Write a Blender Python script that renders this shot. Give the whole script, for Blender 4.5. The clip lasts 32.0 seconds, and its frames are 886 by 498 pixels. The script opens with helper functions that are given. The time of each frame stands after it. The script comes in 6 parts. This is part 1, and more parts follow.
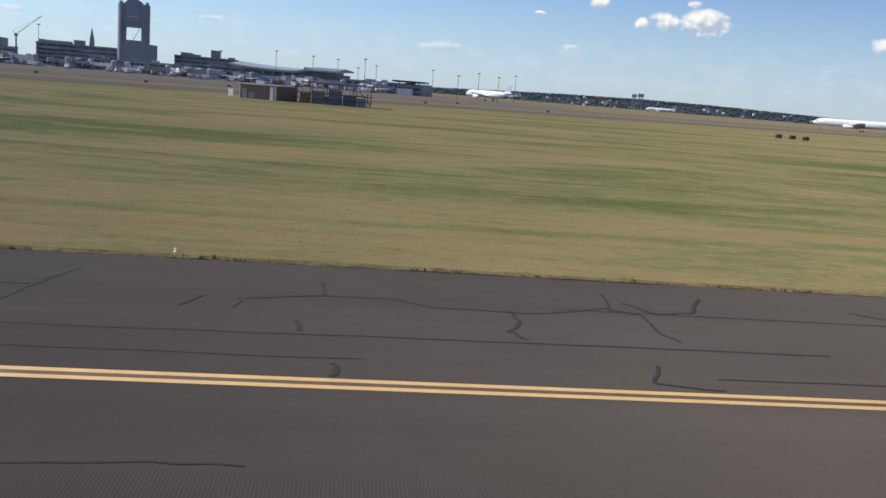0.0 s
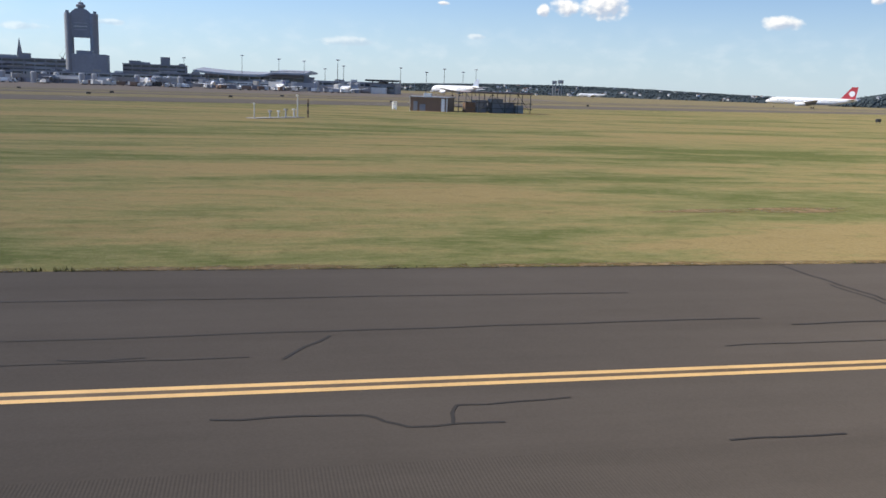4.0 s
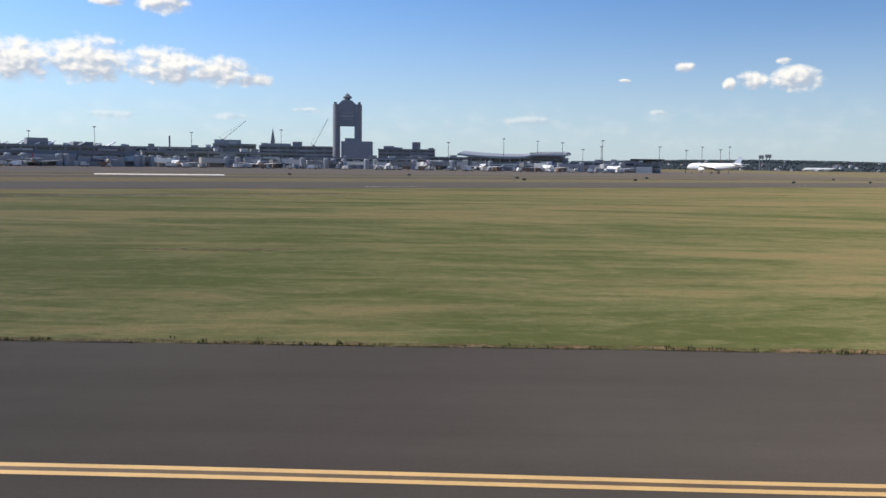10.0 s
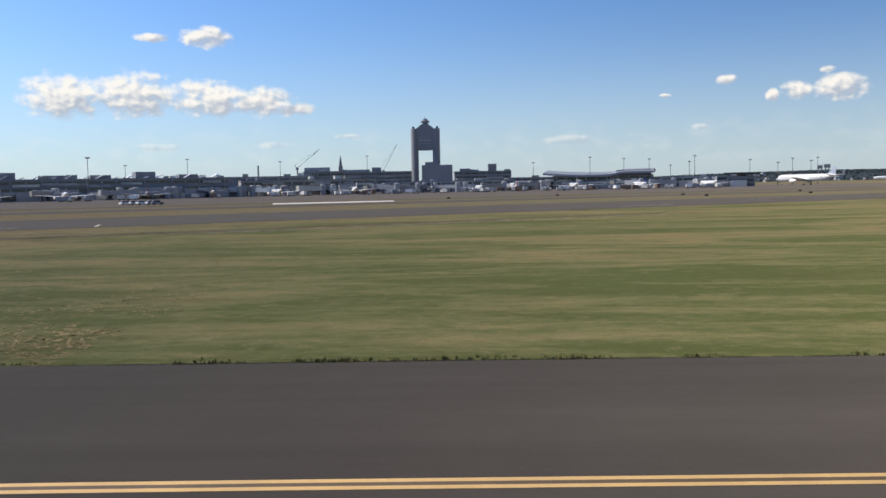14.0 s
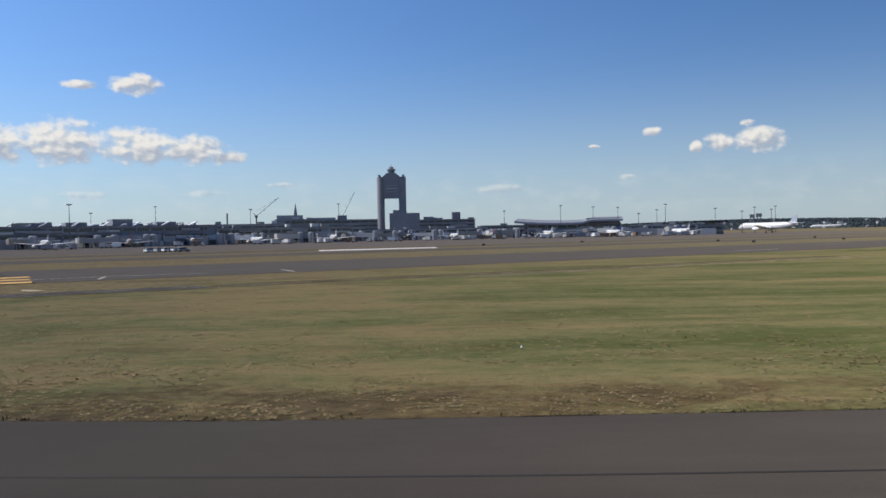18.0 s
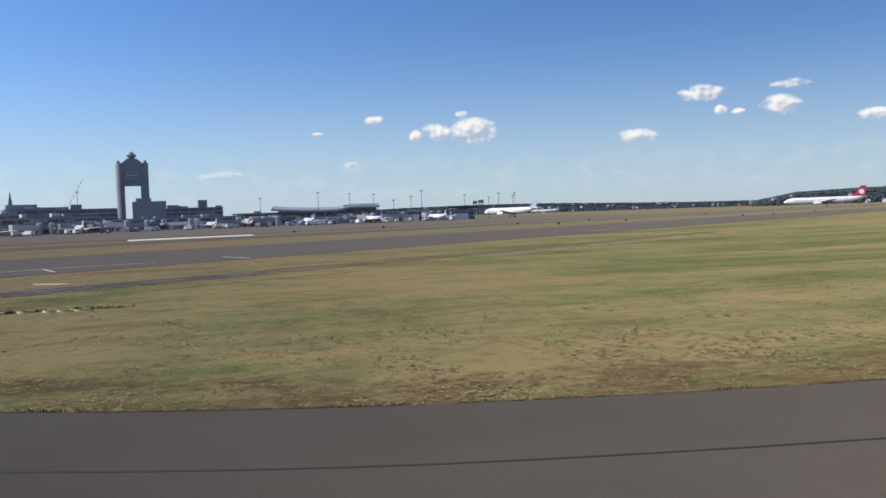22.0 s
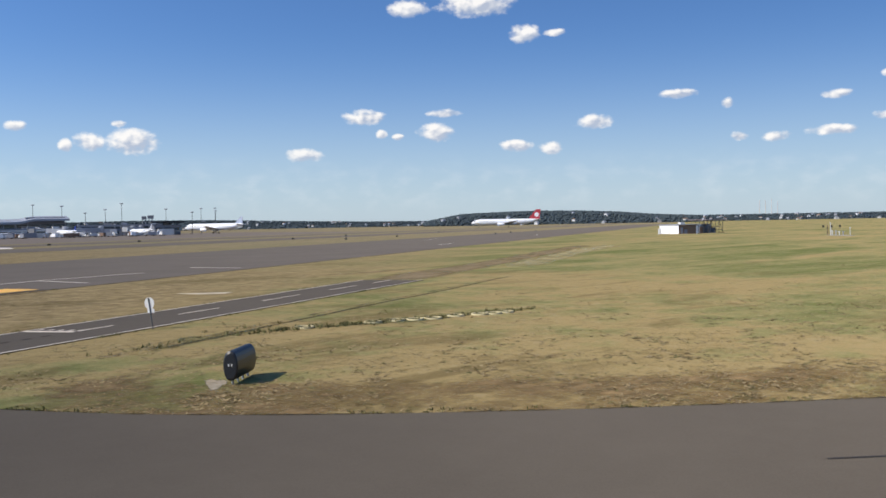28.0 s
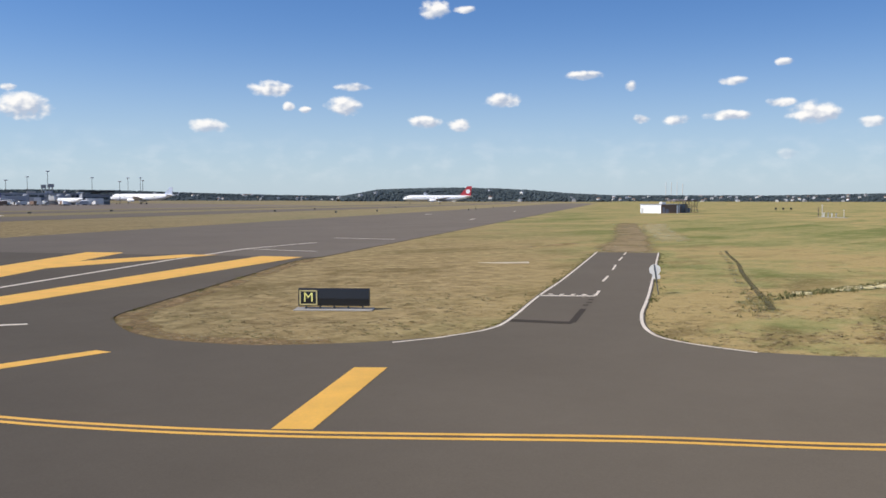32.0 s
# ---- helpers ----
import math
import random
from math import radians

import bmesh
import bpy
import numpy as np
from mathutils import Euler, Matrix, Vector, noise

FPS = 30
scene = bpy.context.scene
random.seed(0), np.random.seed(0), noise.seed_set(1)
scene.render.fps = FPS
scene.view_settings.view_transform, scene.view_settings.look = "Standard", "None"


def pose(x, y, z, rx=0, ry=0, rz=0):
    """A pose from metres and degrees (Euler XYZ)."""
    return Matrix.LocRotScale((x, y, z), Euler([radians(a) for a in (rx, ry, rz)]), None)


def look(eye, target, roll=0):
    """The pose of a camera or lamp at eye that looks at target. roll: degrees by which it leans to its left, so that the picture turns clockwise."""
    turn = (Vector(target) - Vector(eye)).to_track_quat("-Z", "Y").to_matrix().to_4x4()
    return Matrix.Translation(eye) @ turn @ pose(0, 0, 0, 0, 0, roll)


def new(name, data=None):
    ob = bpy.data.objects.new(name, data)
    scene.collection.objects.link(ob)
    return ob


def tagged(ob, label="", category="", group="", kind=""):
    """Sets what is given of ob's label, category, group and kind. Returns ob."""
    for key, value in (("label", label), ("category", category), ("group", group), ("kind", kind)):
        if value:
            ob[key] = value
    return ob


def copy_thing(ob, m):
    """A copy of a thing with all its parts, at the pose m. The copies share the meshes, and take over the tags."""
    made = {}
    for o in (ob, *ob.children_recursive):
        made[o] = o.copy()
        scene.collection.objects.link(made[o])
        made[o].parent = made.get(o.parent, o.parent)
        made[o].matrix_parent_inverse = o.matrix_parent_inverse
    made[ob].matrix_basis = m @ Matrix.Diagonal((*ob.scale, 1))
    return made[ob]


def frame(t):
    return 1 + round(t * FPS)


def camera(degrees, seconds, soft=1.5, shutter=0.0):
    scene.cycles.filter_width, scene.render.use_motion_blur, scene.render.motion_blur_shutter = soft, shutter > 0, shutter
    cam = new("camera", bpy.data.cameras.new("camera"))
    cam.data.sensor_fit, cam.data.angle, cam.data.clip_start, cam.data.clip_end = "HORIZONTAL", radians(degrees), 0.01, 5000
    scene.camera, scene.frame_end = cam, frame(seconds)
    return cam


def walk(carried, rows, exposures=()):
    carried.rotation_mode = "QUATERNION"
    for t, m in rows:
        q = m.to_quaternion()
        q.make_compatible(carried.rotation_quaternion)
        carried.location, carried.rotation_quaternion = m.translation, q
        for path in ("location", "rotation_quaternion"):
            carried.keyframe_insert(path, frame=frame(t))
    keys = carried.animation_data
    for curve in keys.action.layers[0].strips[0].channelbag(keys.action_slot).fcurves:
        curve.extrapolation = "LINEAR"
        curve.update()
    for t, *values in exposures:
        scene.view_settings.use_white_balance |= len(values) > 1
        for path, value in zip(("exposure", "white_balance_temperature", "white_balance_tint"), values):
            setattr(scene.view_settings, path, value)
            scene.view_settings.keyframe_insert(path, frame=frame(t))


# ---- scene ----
cam = camera(54.22, 32.0, soft=1.6)
PATH = [
    (0.0, pose(13.71, 0.28, 4.30, 79.76, -4.61, -6.11)),
    (0.5, pose(6.84, 0.13, 4.30, 77.79, -3.79, -6.86)),
    (1.0, pose(0.00, 0.00, 4.30, 76.90, -3.96, -8.40)),
    (1.5, pose(-6.81, -0.10, 4.30, 75.31, -5.01, -13.95)),
    (2.0, pose(-13.57, -0.16, 4.30, 75.21, -3.68, -19.08)),
    (2.5, pose(-20.27, -0.18, 4.30, 75.95, -2.81, -18.50)),
    (3.0, pose(-26.88, -0.15, 4.30, 77.04, -1.44, -16.33)),
    (3.5, pose(-33.40, -0.10, 4.30, 78.79, -1.43, -13.93)),
    (4.0, pose(-39.81, -0.02, 4.30, 79.64, -1.96, -12.07)),
    (4.5, pose(-46.11, 0.06, 4.30, 80.06, -2.43, -10.74)),
    (5.0, pose(-52.30, 0.14, 4.30, 80.25, -2.62, -9.43)),
    (5.5, pose(-58.38, 0.21, 4.30, 80.31, -2.60, -8.19)),
    (6.0, pose(-64.35, 0.28, 4.30, 80.32, -2.47, -7.06)),
    (6.5, pose(-70.21, 0.35, 4.30, 80.35, -2.32, -6.08)),
    (7.0, pose(-75.97, 0.43, 4.30, 80.48, -2.23, -5.32)),
    (7.5, pose(-81.65, 0.56, 4.30, 81.15, -1.63, -4.22)),
    (8.0, pose(-87.25, 0.75, 4.30, 81.72, -0.07, -3.85)),
    (8.5, pose(-92.78, 0.99, 4.30, 82.39, 1.78, -2.72)),
    (9.0, pose(-98.24, 1.26, 4.30, 83.53, 1.79, -1.14)),
    (9.5, pose(-103.62, 1.51, 4.30, 84.23, 0.28, -0.64)),
    (10.0, pose(-108.93, 1.74, 4.30, 84.45, -0.82, -0.30)),
    (10.5, pose(-114.16, 1.91, 4.30, 84.53, -1.45, -0.22)),
    (11.0, pose(-119.34, 2.01, 4.30, 84.85, -1.55, -0.02)),
    (11.5, pose(-124.46, 2.03, 4.30, 84.96, -1.89, 0.18)),
    (12.0, pose(-129.52, 1.98, 4.30, 85.08, -1.73, 0.51)),
    (12.5, pose(-134.53, 1.86, 4.30, 85.47, -0.91, 0.86)),
    (13.0, pose(-139.48, 1.67, 4.30, 85.78, -0.29, 1.59)),
    (13.5, pose(-144.34, 1.45, 4.30, 85.83, 0.54, 2.13)),
    (14.0, pose(-149.12, 1.27, 4.30, 85.90, 1.11, 2.44)),
    (14.5, pose(-153.81, 1.16, 4.30, 86.05, 1.49, 2.52)),
    (15.0, pose(-158.41, 1.13, 4.30, 86.33, 1.75, 2.36)),
    (15.5, pose(-162.91, 1.19, 4.30, 86.78, 1.96, 1.95)),
    (16.0, pose(-167.32, 1.34, 4.30, 87.46, 2.21, 1.28)),
    (16.5, pose(-171.64, 1.54, 4.30, 91.46, 2.67, 0.14)),
    (17.0, pose(-175.86, 1.80, 4.30, 93.65, 2.76, -0.31)),
    (17.5, pose(-179.96, 2.11, 4.30, 90.77, 1.64, -1.01)),
    (18.0, pose(-183.94, 2.47, 4.30, 89.03, 1.12, -1.93)),
    (18.5, pose(-187.81, 2.89, 4.30, 87.67, 0.57, -3.13)),
    (19.0, pose(-191.56, 3.37, 4.30, 86.98, -0.49, -4.46)),
    (19.5, pose(-195.23, 3.94, 4.30, 88.00, -1.06, -5.15)),
    (20.0, pose(-198.82, 4.58, 4.30, 87.76, 0.73, -7.48)),
    (20.5, pose(-202.32, 5.30, 4.30, 87.17, 1.79, -11.03)),
    (21.0, pose(-205.73, 6.12, 4.30, 87.04, 1.97, -13.91)),
    (21.5, pose(-209.03, 7.03, 4.30, 86.93, 2.56, -16.67)),
    (22.0, pose(-212.22, 8.05, 4.30, 87.75, 1.93, -19.94)),
    (22.5, pose(-215.29, 9.18, 4.30, 89.06, -0.06, -23.30)),
    (23.0, pose(-218.24, 10.42, 4.30, 89.21, -0.50, -25.79)),
    (23.5, pose(-221.08, 11.75, 4.30, 87.94, 0.53, -28.41)),
    (24.0, pose(-223.84, 13.18, 4.30, 87.81, 0.47, -30.80)),
    (24.5, pose(-226.54, 14.68, 4.30, 88.77, 0.13, -33.00)),
    (25.0, pose(-229.21, 16.25, 4.30, 89.34, 0.03, -35.02)),
    (25.5, pose(-231.84, 17.90, 4.30, 89.14, 0.31, -36.36)),
    (26.0, pose(-234.45, 19.63, 4.30, 88.72, 0.60, -38.33)),
    (26.5, pose(-237.05, 21.44, 4.30, 88.49, 0.77, -39.55)),
    (27.0, pose(-239.63, 23.31, 4.30, 88.42, 0.87, -40.40)),
    (27.5, pose(-242.19, 25.25, 4.30, 88.42, 0.95, -41.06)),
    (28.0, pose(-244.75, 27.23, 4.30, 88.39, 1.05, -41.76)),
    (28.5, pose(-247.29, 29.25, 4.30, 88.24, 1.23, -42.71)),
    (29.0, pose(-249.83, 31.29, 4.30, 87.87, 1.52, -44.12)),
    (29.5, pose(-252.38, 33.36, 4.30, 88.04, 1.15, -44.92)),
    (30.0, pose(-254.93, 35.47, 4.30, 88.07, 0.82, -46.06)),
    (30.5, pose(-257.49, 37.62, 4.30, 87.78, 0.16, -48.09)),
    (31.0, pose(-260.04, 39.82, 4.30, 87.77, -0.69, -49.46)),
    (31.5, pose(-262.58, 42.08, 4.30, 87.24, -0.46, -48.87)),
    (32.0, pose(-265.10, 44.41, 4.30, 86.75, -0.09, -47.88)),
]
walk(cam, PATH, [(0.0, 0.08, 6700, 11), (2.0, 0.17, 6750, 10), (4.0, 0.26, 6800, 10), (7.0, 0.25, 6850, 11), (8.5, 0.17, 6850, 10), (11.0, 0.07, 6980, 10), (13.0, 0.03, 7020, 10), (15.8, -0.08, 7020, 10), (17.0, -0.33, 6800, 10), (18.2, -0.16, 6860, 10), (20.0, -0.03, 6840, 11), (21.0, -0.12, 6650, 11), (22.0, 0.02, 6650, 11), (23.0, 0.05, 6650, 11), (26.0, 0.06, 6650, 11), (32.0, 0.1, 6700, 11)])

# ---- world, sun and sky ----
SUN_AZ, SUN_EL = -74.0, 41.0   # degrees clockwise from +y, and above the horizon


class Nodes:
    """Short hand for building node trees."""

    def __init__(self, tree):
        self.t, self.n, self.l = tree, tree.nodes, tree.links

    def put(self, where, value):
        if hasattr(value, "is_output"):
            self.l.new(value, where)
        elif value is not None:
            where.default_value = value

    def math(self, op, a, b=None, c=None, clamp=False):
        m = self.n.new("ShaderNodeMath")
        m.operation, m.use_clamp = op, clamp
        for k, v in enumerate((a, b, c)):
            self.put(m.inputs[k], v)
        return m.outputs[0]

    def mix(self, fac, a, b, kind="MIX"):
        m = self.n.new("ShaderNodeMix")
        m.data_type, m.blend_type = "RGBA", kind
        for k, v in ((0, fac), (6, a), (7, b)):
            self.put(m.inputs[k], v)
        return m.outputs[2]

    def noise(self, vec, scale, detail=4.0, rough=0.55, distortion=0.0):
        m = self.n.new("ShaderNodeTexNoise")
        for k, v in (("Vector", vec), ("Scale", scale), ("Detail", detail), ("Roughness", rough), ("Distortion", distortion)):
            self.put(m.inputs[k], v)
        return m.outputs[0]

    def ramp(self, fac, *stops):
        m = self.n.new("ShaderNodeValToRGB")
        e = m.color_ramp.elements
        while len(e) < len(stops):
            e.new(0.5)
        for s, (p, c) in zip(e, stops):
            s.position, s.color = p, (*c, 1) if len(c) == 3 else c
        self.put(m.inputs[0], fac)
        return m.outputs[0]

    def step(self, x, lo, hi):
        m = self.n.new("ShaderNodeMapRange")
        m.interpolation_type = "SMOOTHSTEP"
        for k, v in enumerate((x, lo, hi)):
            self.put(m.inputs[k], v)
        return m.outputs[0]

    def scaled(self, vec, s, loc=(0, 0, 0), rot=0.0):
        m = self.n.new("ShaderNodeMapping")
        self.put(m.inputs[0], vec)
        m.inputs["Location"].default_value, m.inputs["Scale"].default_value = loc, s
        m.inputs["Rotation"].default_value = (0, 0, rot)
        return m.outputs[0]


world = bpy.data.worlds.new("sky")
scene.world = world
world.use_nodes = True
W = Nodes(world.node_tree)
W.n.clear()
sky = W.n.new("ShaderNodeTexSky")
sky.sky_type, sky.sun_disc = "NISHITA", False
sky.sun_elevation, sky.sun_rotation = radians(SUN_EL), radians(SUN_AZ)
sky.air_density, sky.dust_density, sky.ozone_density, sky.altitude = 1.0, 0.7, 3.0, 10.0
way = W.n.new("ShaderNodeTexCoord").outputs["Generated"]
sep = W.n.new("ShaderNodeSeparateXYZ")
W.put(sep.inputs[0], way)
az = W.math("MULTIPLY", W.math("ARCTAN2", sep.outputs[0], sep.outputs[1]), 57.2958)
el = W.math("MULTIPLY", W.math("ARCSINE", sep.outputs[2]), 57.2958)
flat = W.n.new("ShaderNodeCombineXYZ")
W.put(flat.inputs[0], az), W.put(flat.inputs[1], W.math("MULTIPLY", el, 1.35))
billow = W.noise(flat.outputs[0], 1.05, 6.0, 0.5, 0.1)
broad = W.noise(flat.outputs[0], 0.22, 4.0, 0.6)
# cumulus in groups: azimuth, elevation, half width, half height (degrees)
CUMULUS_WEST = [
    (-17.4, 9.6, 1.7, 0.7), (-20.6, 9.5, 1.2, 0.3), (-25.9, 5.8, 2.6, 1.45), (-21.8, 6.0, 2.8, 1.55), (-17.3, 5.8, 2.5, 1.3),
    (-14.1, 5.7, 2.1, 1.0), (-12.0, 5.2, 1.3, 0.5), (15.6, 6.3, 0.7, 0.35), (18.3, 5.2, 0.4, 0.45), (19.7, 5.5, 0.9, 0.65),
    (22.1, 5.5, 1.6, 0.85), (21.4, 6.6, 0.5, 0.25), (11.9, 5.5, 0.4, 0.15), (14.1, 3.5, 0.6, 0.2),
    (5.8, 2.9, 1.9, 0.35), (-20.5, 2.8, 1.6, 0.3), (-8.6, 3.4, 1.0, 0.2), (-13.5, 2.9, 1.4, 0.25),
]
CUMULUS_NORTH = [
    (39.7, 14.0, 1.3, 0.65), (44.2, 14.1, 2.6, 0.8), (47.3, 12.2, 1.0, 0.7), (49.3, 12.2, 0.8, 0.25), (36.7, 7.1, 1.4, 0.5),
    (41.9, 7.3, 1.1, 0.3), (41.4, 6.1, 1.2, 0.65), (37.8, 6.0, 0.4, 0.3), (38.9, 5.8, 0.4, 0.22), (32.7, 4.7, 1.2, 0.5),
    (46.7, 5.1, 1.1, 0.42), (48.9, 4.9, 0.8, 0.45), (51.7, 6.5, 1.2, 0.5), (57.0, 8.0, 1.2, 0.3), (60.0, 7.3, 0.4, 0.35),
    (60.7, 5.2, 0.6, 0.3), (62.8, 5.1, 0.9, 0.35),
]
CUMULUS_EAST = [
    (69.2, 8.4, 0.6, 0.25), (66.3, 7.4, 0.9, 0.3), (66.0, 5.3, 1.5, 0.35), (69.1, 6.0, 0.9, 0.3), (70.9, 5.3, 1.5, 0.75),
    (69.5, 2.9, 0.7, 0.35), (74.1, 4.7, 0.8, 0.35), (-34.0, 7.5, 2.5, 1.0), (82.0, 7.0, 2.0, 0.6), (90.0, 9.0, 2.4, 0.8),
]
cover, lift = None, None
for a0, e0, w0, h0 in CUMULUS_WEST + CUMULUS_NORTH + CUMULUS_EAST:
    u = W.math("MULTIPLY", W.math("SUBTRACT", az, a0), 1 / w0)
    v = W.math("MULTIPLY", W.math("SUBTRACT", el, e0), 1 / h0)
    r = W.math("SUBTRACT", 1.0, W.math("ADD", W.math("MULTIPLY", u, u), W.math("MULTIPLY", v, v)))
    cover = r if cover is None else W.math("MAXIMUM", cover, r)
    near_it = W.math("MULTIPLY", W.math("MAXIMUM", W.math("ADD", r, 0.6), 0.0), W.math("SUBTRACT", v, W.math("MULTIPLY", u, 0.5)))
    lift = near_it if lift is None else W.math("ADD", lift, near_it)
puff = W.noise(flat.outputs[0], 2.6, 5.0, 0.5)
body = W.math("ADD", W.math("MAXIMUM", cover, -2.0), W.math("ADD", W.math("MULTIPLY", W.math("SUBTRACT", billow, 0.47), 2.4), W.math("MULTIPLY", W.math("SUBTRACT", puff, 0.48), 0.35)))
# those low over the horizon are thin and veiled
dense = W.math("MULTIPLY", W.step(body, -0.1, 0.95), W.math("ADD", 0.34, W.math("MULTIPLY", W.step(el, 3.2, 5.2), 0.66)))
# thin low bands near the horizon
low = W.math("MULTIPLY", W.step(el, 0.2, 2.2), W.math("SUBTRACT", 1.0, W.step(el, 2.6, 5.0)))
wisp = W.math("MULTIPLY", W.math("MULTIPLY", W.step(W.noise(W.scaled(flat.outputs[0], (0.8, 1.0, 1.0)), 0.75, 5.0, 0.5), 0.42, 0.78), low), 0.17)
moved = W.n.new("ShaderNodeVectorMath")
moved.inputs[1].default_value = (-0.22, 0.34, 0.0)
W.put(moved.inputs[0], flat.outputs[0])
relief = W.math("SUBTRACT", W.noise(flat.outputs[0], 1.05, 2.0, 0.45, 0.1), W.noise(moved.outputs[0], 1.05, 2.0, 0.45, 0.1))
shade = W.math("ADD", W.math("ADD", W.math("ADD", 0.53, W.math("MULTIPLY", relief, 2.4)), W.math("MULTIPLY", lift, 0.75)), W.math("ADD", W.math("MULTIPLY", W.math("SUBTRACT", billow, 0.47), 0.7), W.math("MULTIPLY", W.math("SUBTRACT", puff, 0.48), 0.6)), clamp=True)
tint = W.mix(shade, (4.9, 5.6, 6.9, 1), (10.2, 10.15, 10.0, 1))
haze = W.math("MULTIPLY", W.math("POWER", W.math("SUBTRACT", 1.0, W.step(el, -1.0, 16.0)), 2.0), 0.62)
clear = W.mix(1.0, sky.outputs[0], (0.645, 0.96, 1.41, 1), "MULTIPLY")
toward = W.math("COSINE", W.math("MULTIPLY", W.math("SUBTRACT", az, SUN_AZ), 0.0174533))
veil = W.math("ADD", 0.99, W.math("MULTIPLY", toward, 0.33))
grade = W.n.new("ShaderNodeCombineXYZ")
for j in range(3):
    W.put(grade.inputs[j], veil)
clear = W.mix(1.0, clear, grade.outputs[0], "MULTIPLY")
clear = W.mix(haze, clear, (6.9, 8.2, 9.2, 1))
full = W.mix(wisp, clear, (9.0, 9.4, 9.9, 1))
full = W.mix(W.math("MULTIPLY", dense, 0.94), full, tint)
bg = W.n.new("ShaderNodeBackground")
W.put(bg.inputs[0], full)
bg.inputs[1].default_value = 0.094
out = W.n.new("ShaderNodeOutputWorld")
W.l.new(bg.outputs[0], out.inputs[0])

sun = new("sun", bpy.data.lights.new("sun", "SUN"))
sun.data.energy, sun.data.angle, sun.data.color = 4.3, radians(0.53), (1.0, 0.92, 0.79)
sa, se = radians(SUN_AZ), radians(SUN_EL)
sun.matrix_world = look((0, 0, 0), (-math.sin(sa) * math.cos(se), -math.cos(sa) * math.cos(se), -math.sin(se)))

# ---- materials ----
def material(name, rough=0.6, metal=0.0):
    m = bpy.data.materials.new(name)
    m.use_nodes = True
    k = Nodes(m.node_tree)
    k.b = m.node_tree.nodes["Principled BSDF"]
    k.b.inputs["Roughness"].default_value, k.b.inputs["Metallic"].default_value = rough, metal
    k.place = k.n.new("ShaderNodeNewGeometry").outputs["Position"]
    tc = k.n.new("ShaderNodeTexCoord")
    k.local = tc.outputs["Object"]
    k.mat = m
    return k


def bump(k, height, strength=0.3, dist=0.02):
    b = k.n.new("ShaderNodeBump")
    b.inputs["Strength"].default_value, b.inputs["Distance"].default_value = strength, dist
    k.put(b.inputs["Height"], height)
    k.put(k.b.inputs["Normal"], b.outputs[0])


def plain(name, colour, rough=0.5, metal=0.0, vary=0.12, scale=3.0):
    """Paint or plain matter: two scales of wear round one colour."""
    k = material(name, rough, metal)
    dark = tuple(c * (1 - vary) for c in colour)
    lite = tuple(min(1, c * (1 + vary)) for c in colour)
    big = k.noise(k.local, scale * 0.3, 3.0)
    fine = k.noise(k.local, scale * 6, 4.0)
    k.put(k.b.inputs["Base Color"], k.ramp(k.math("ADD", k.math("MULTIPLY", big, 0.6), k.math("MULTIPLY", fine, 0.4)), (0.3, dark), (0.7, lite)))
    k.put(k.b.inputs["Roughness"], k.math("ADD", rough - 0.06, k.math("MULTIPLY", fine, 0.12)))
    return k.mat


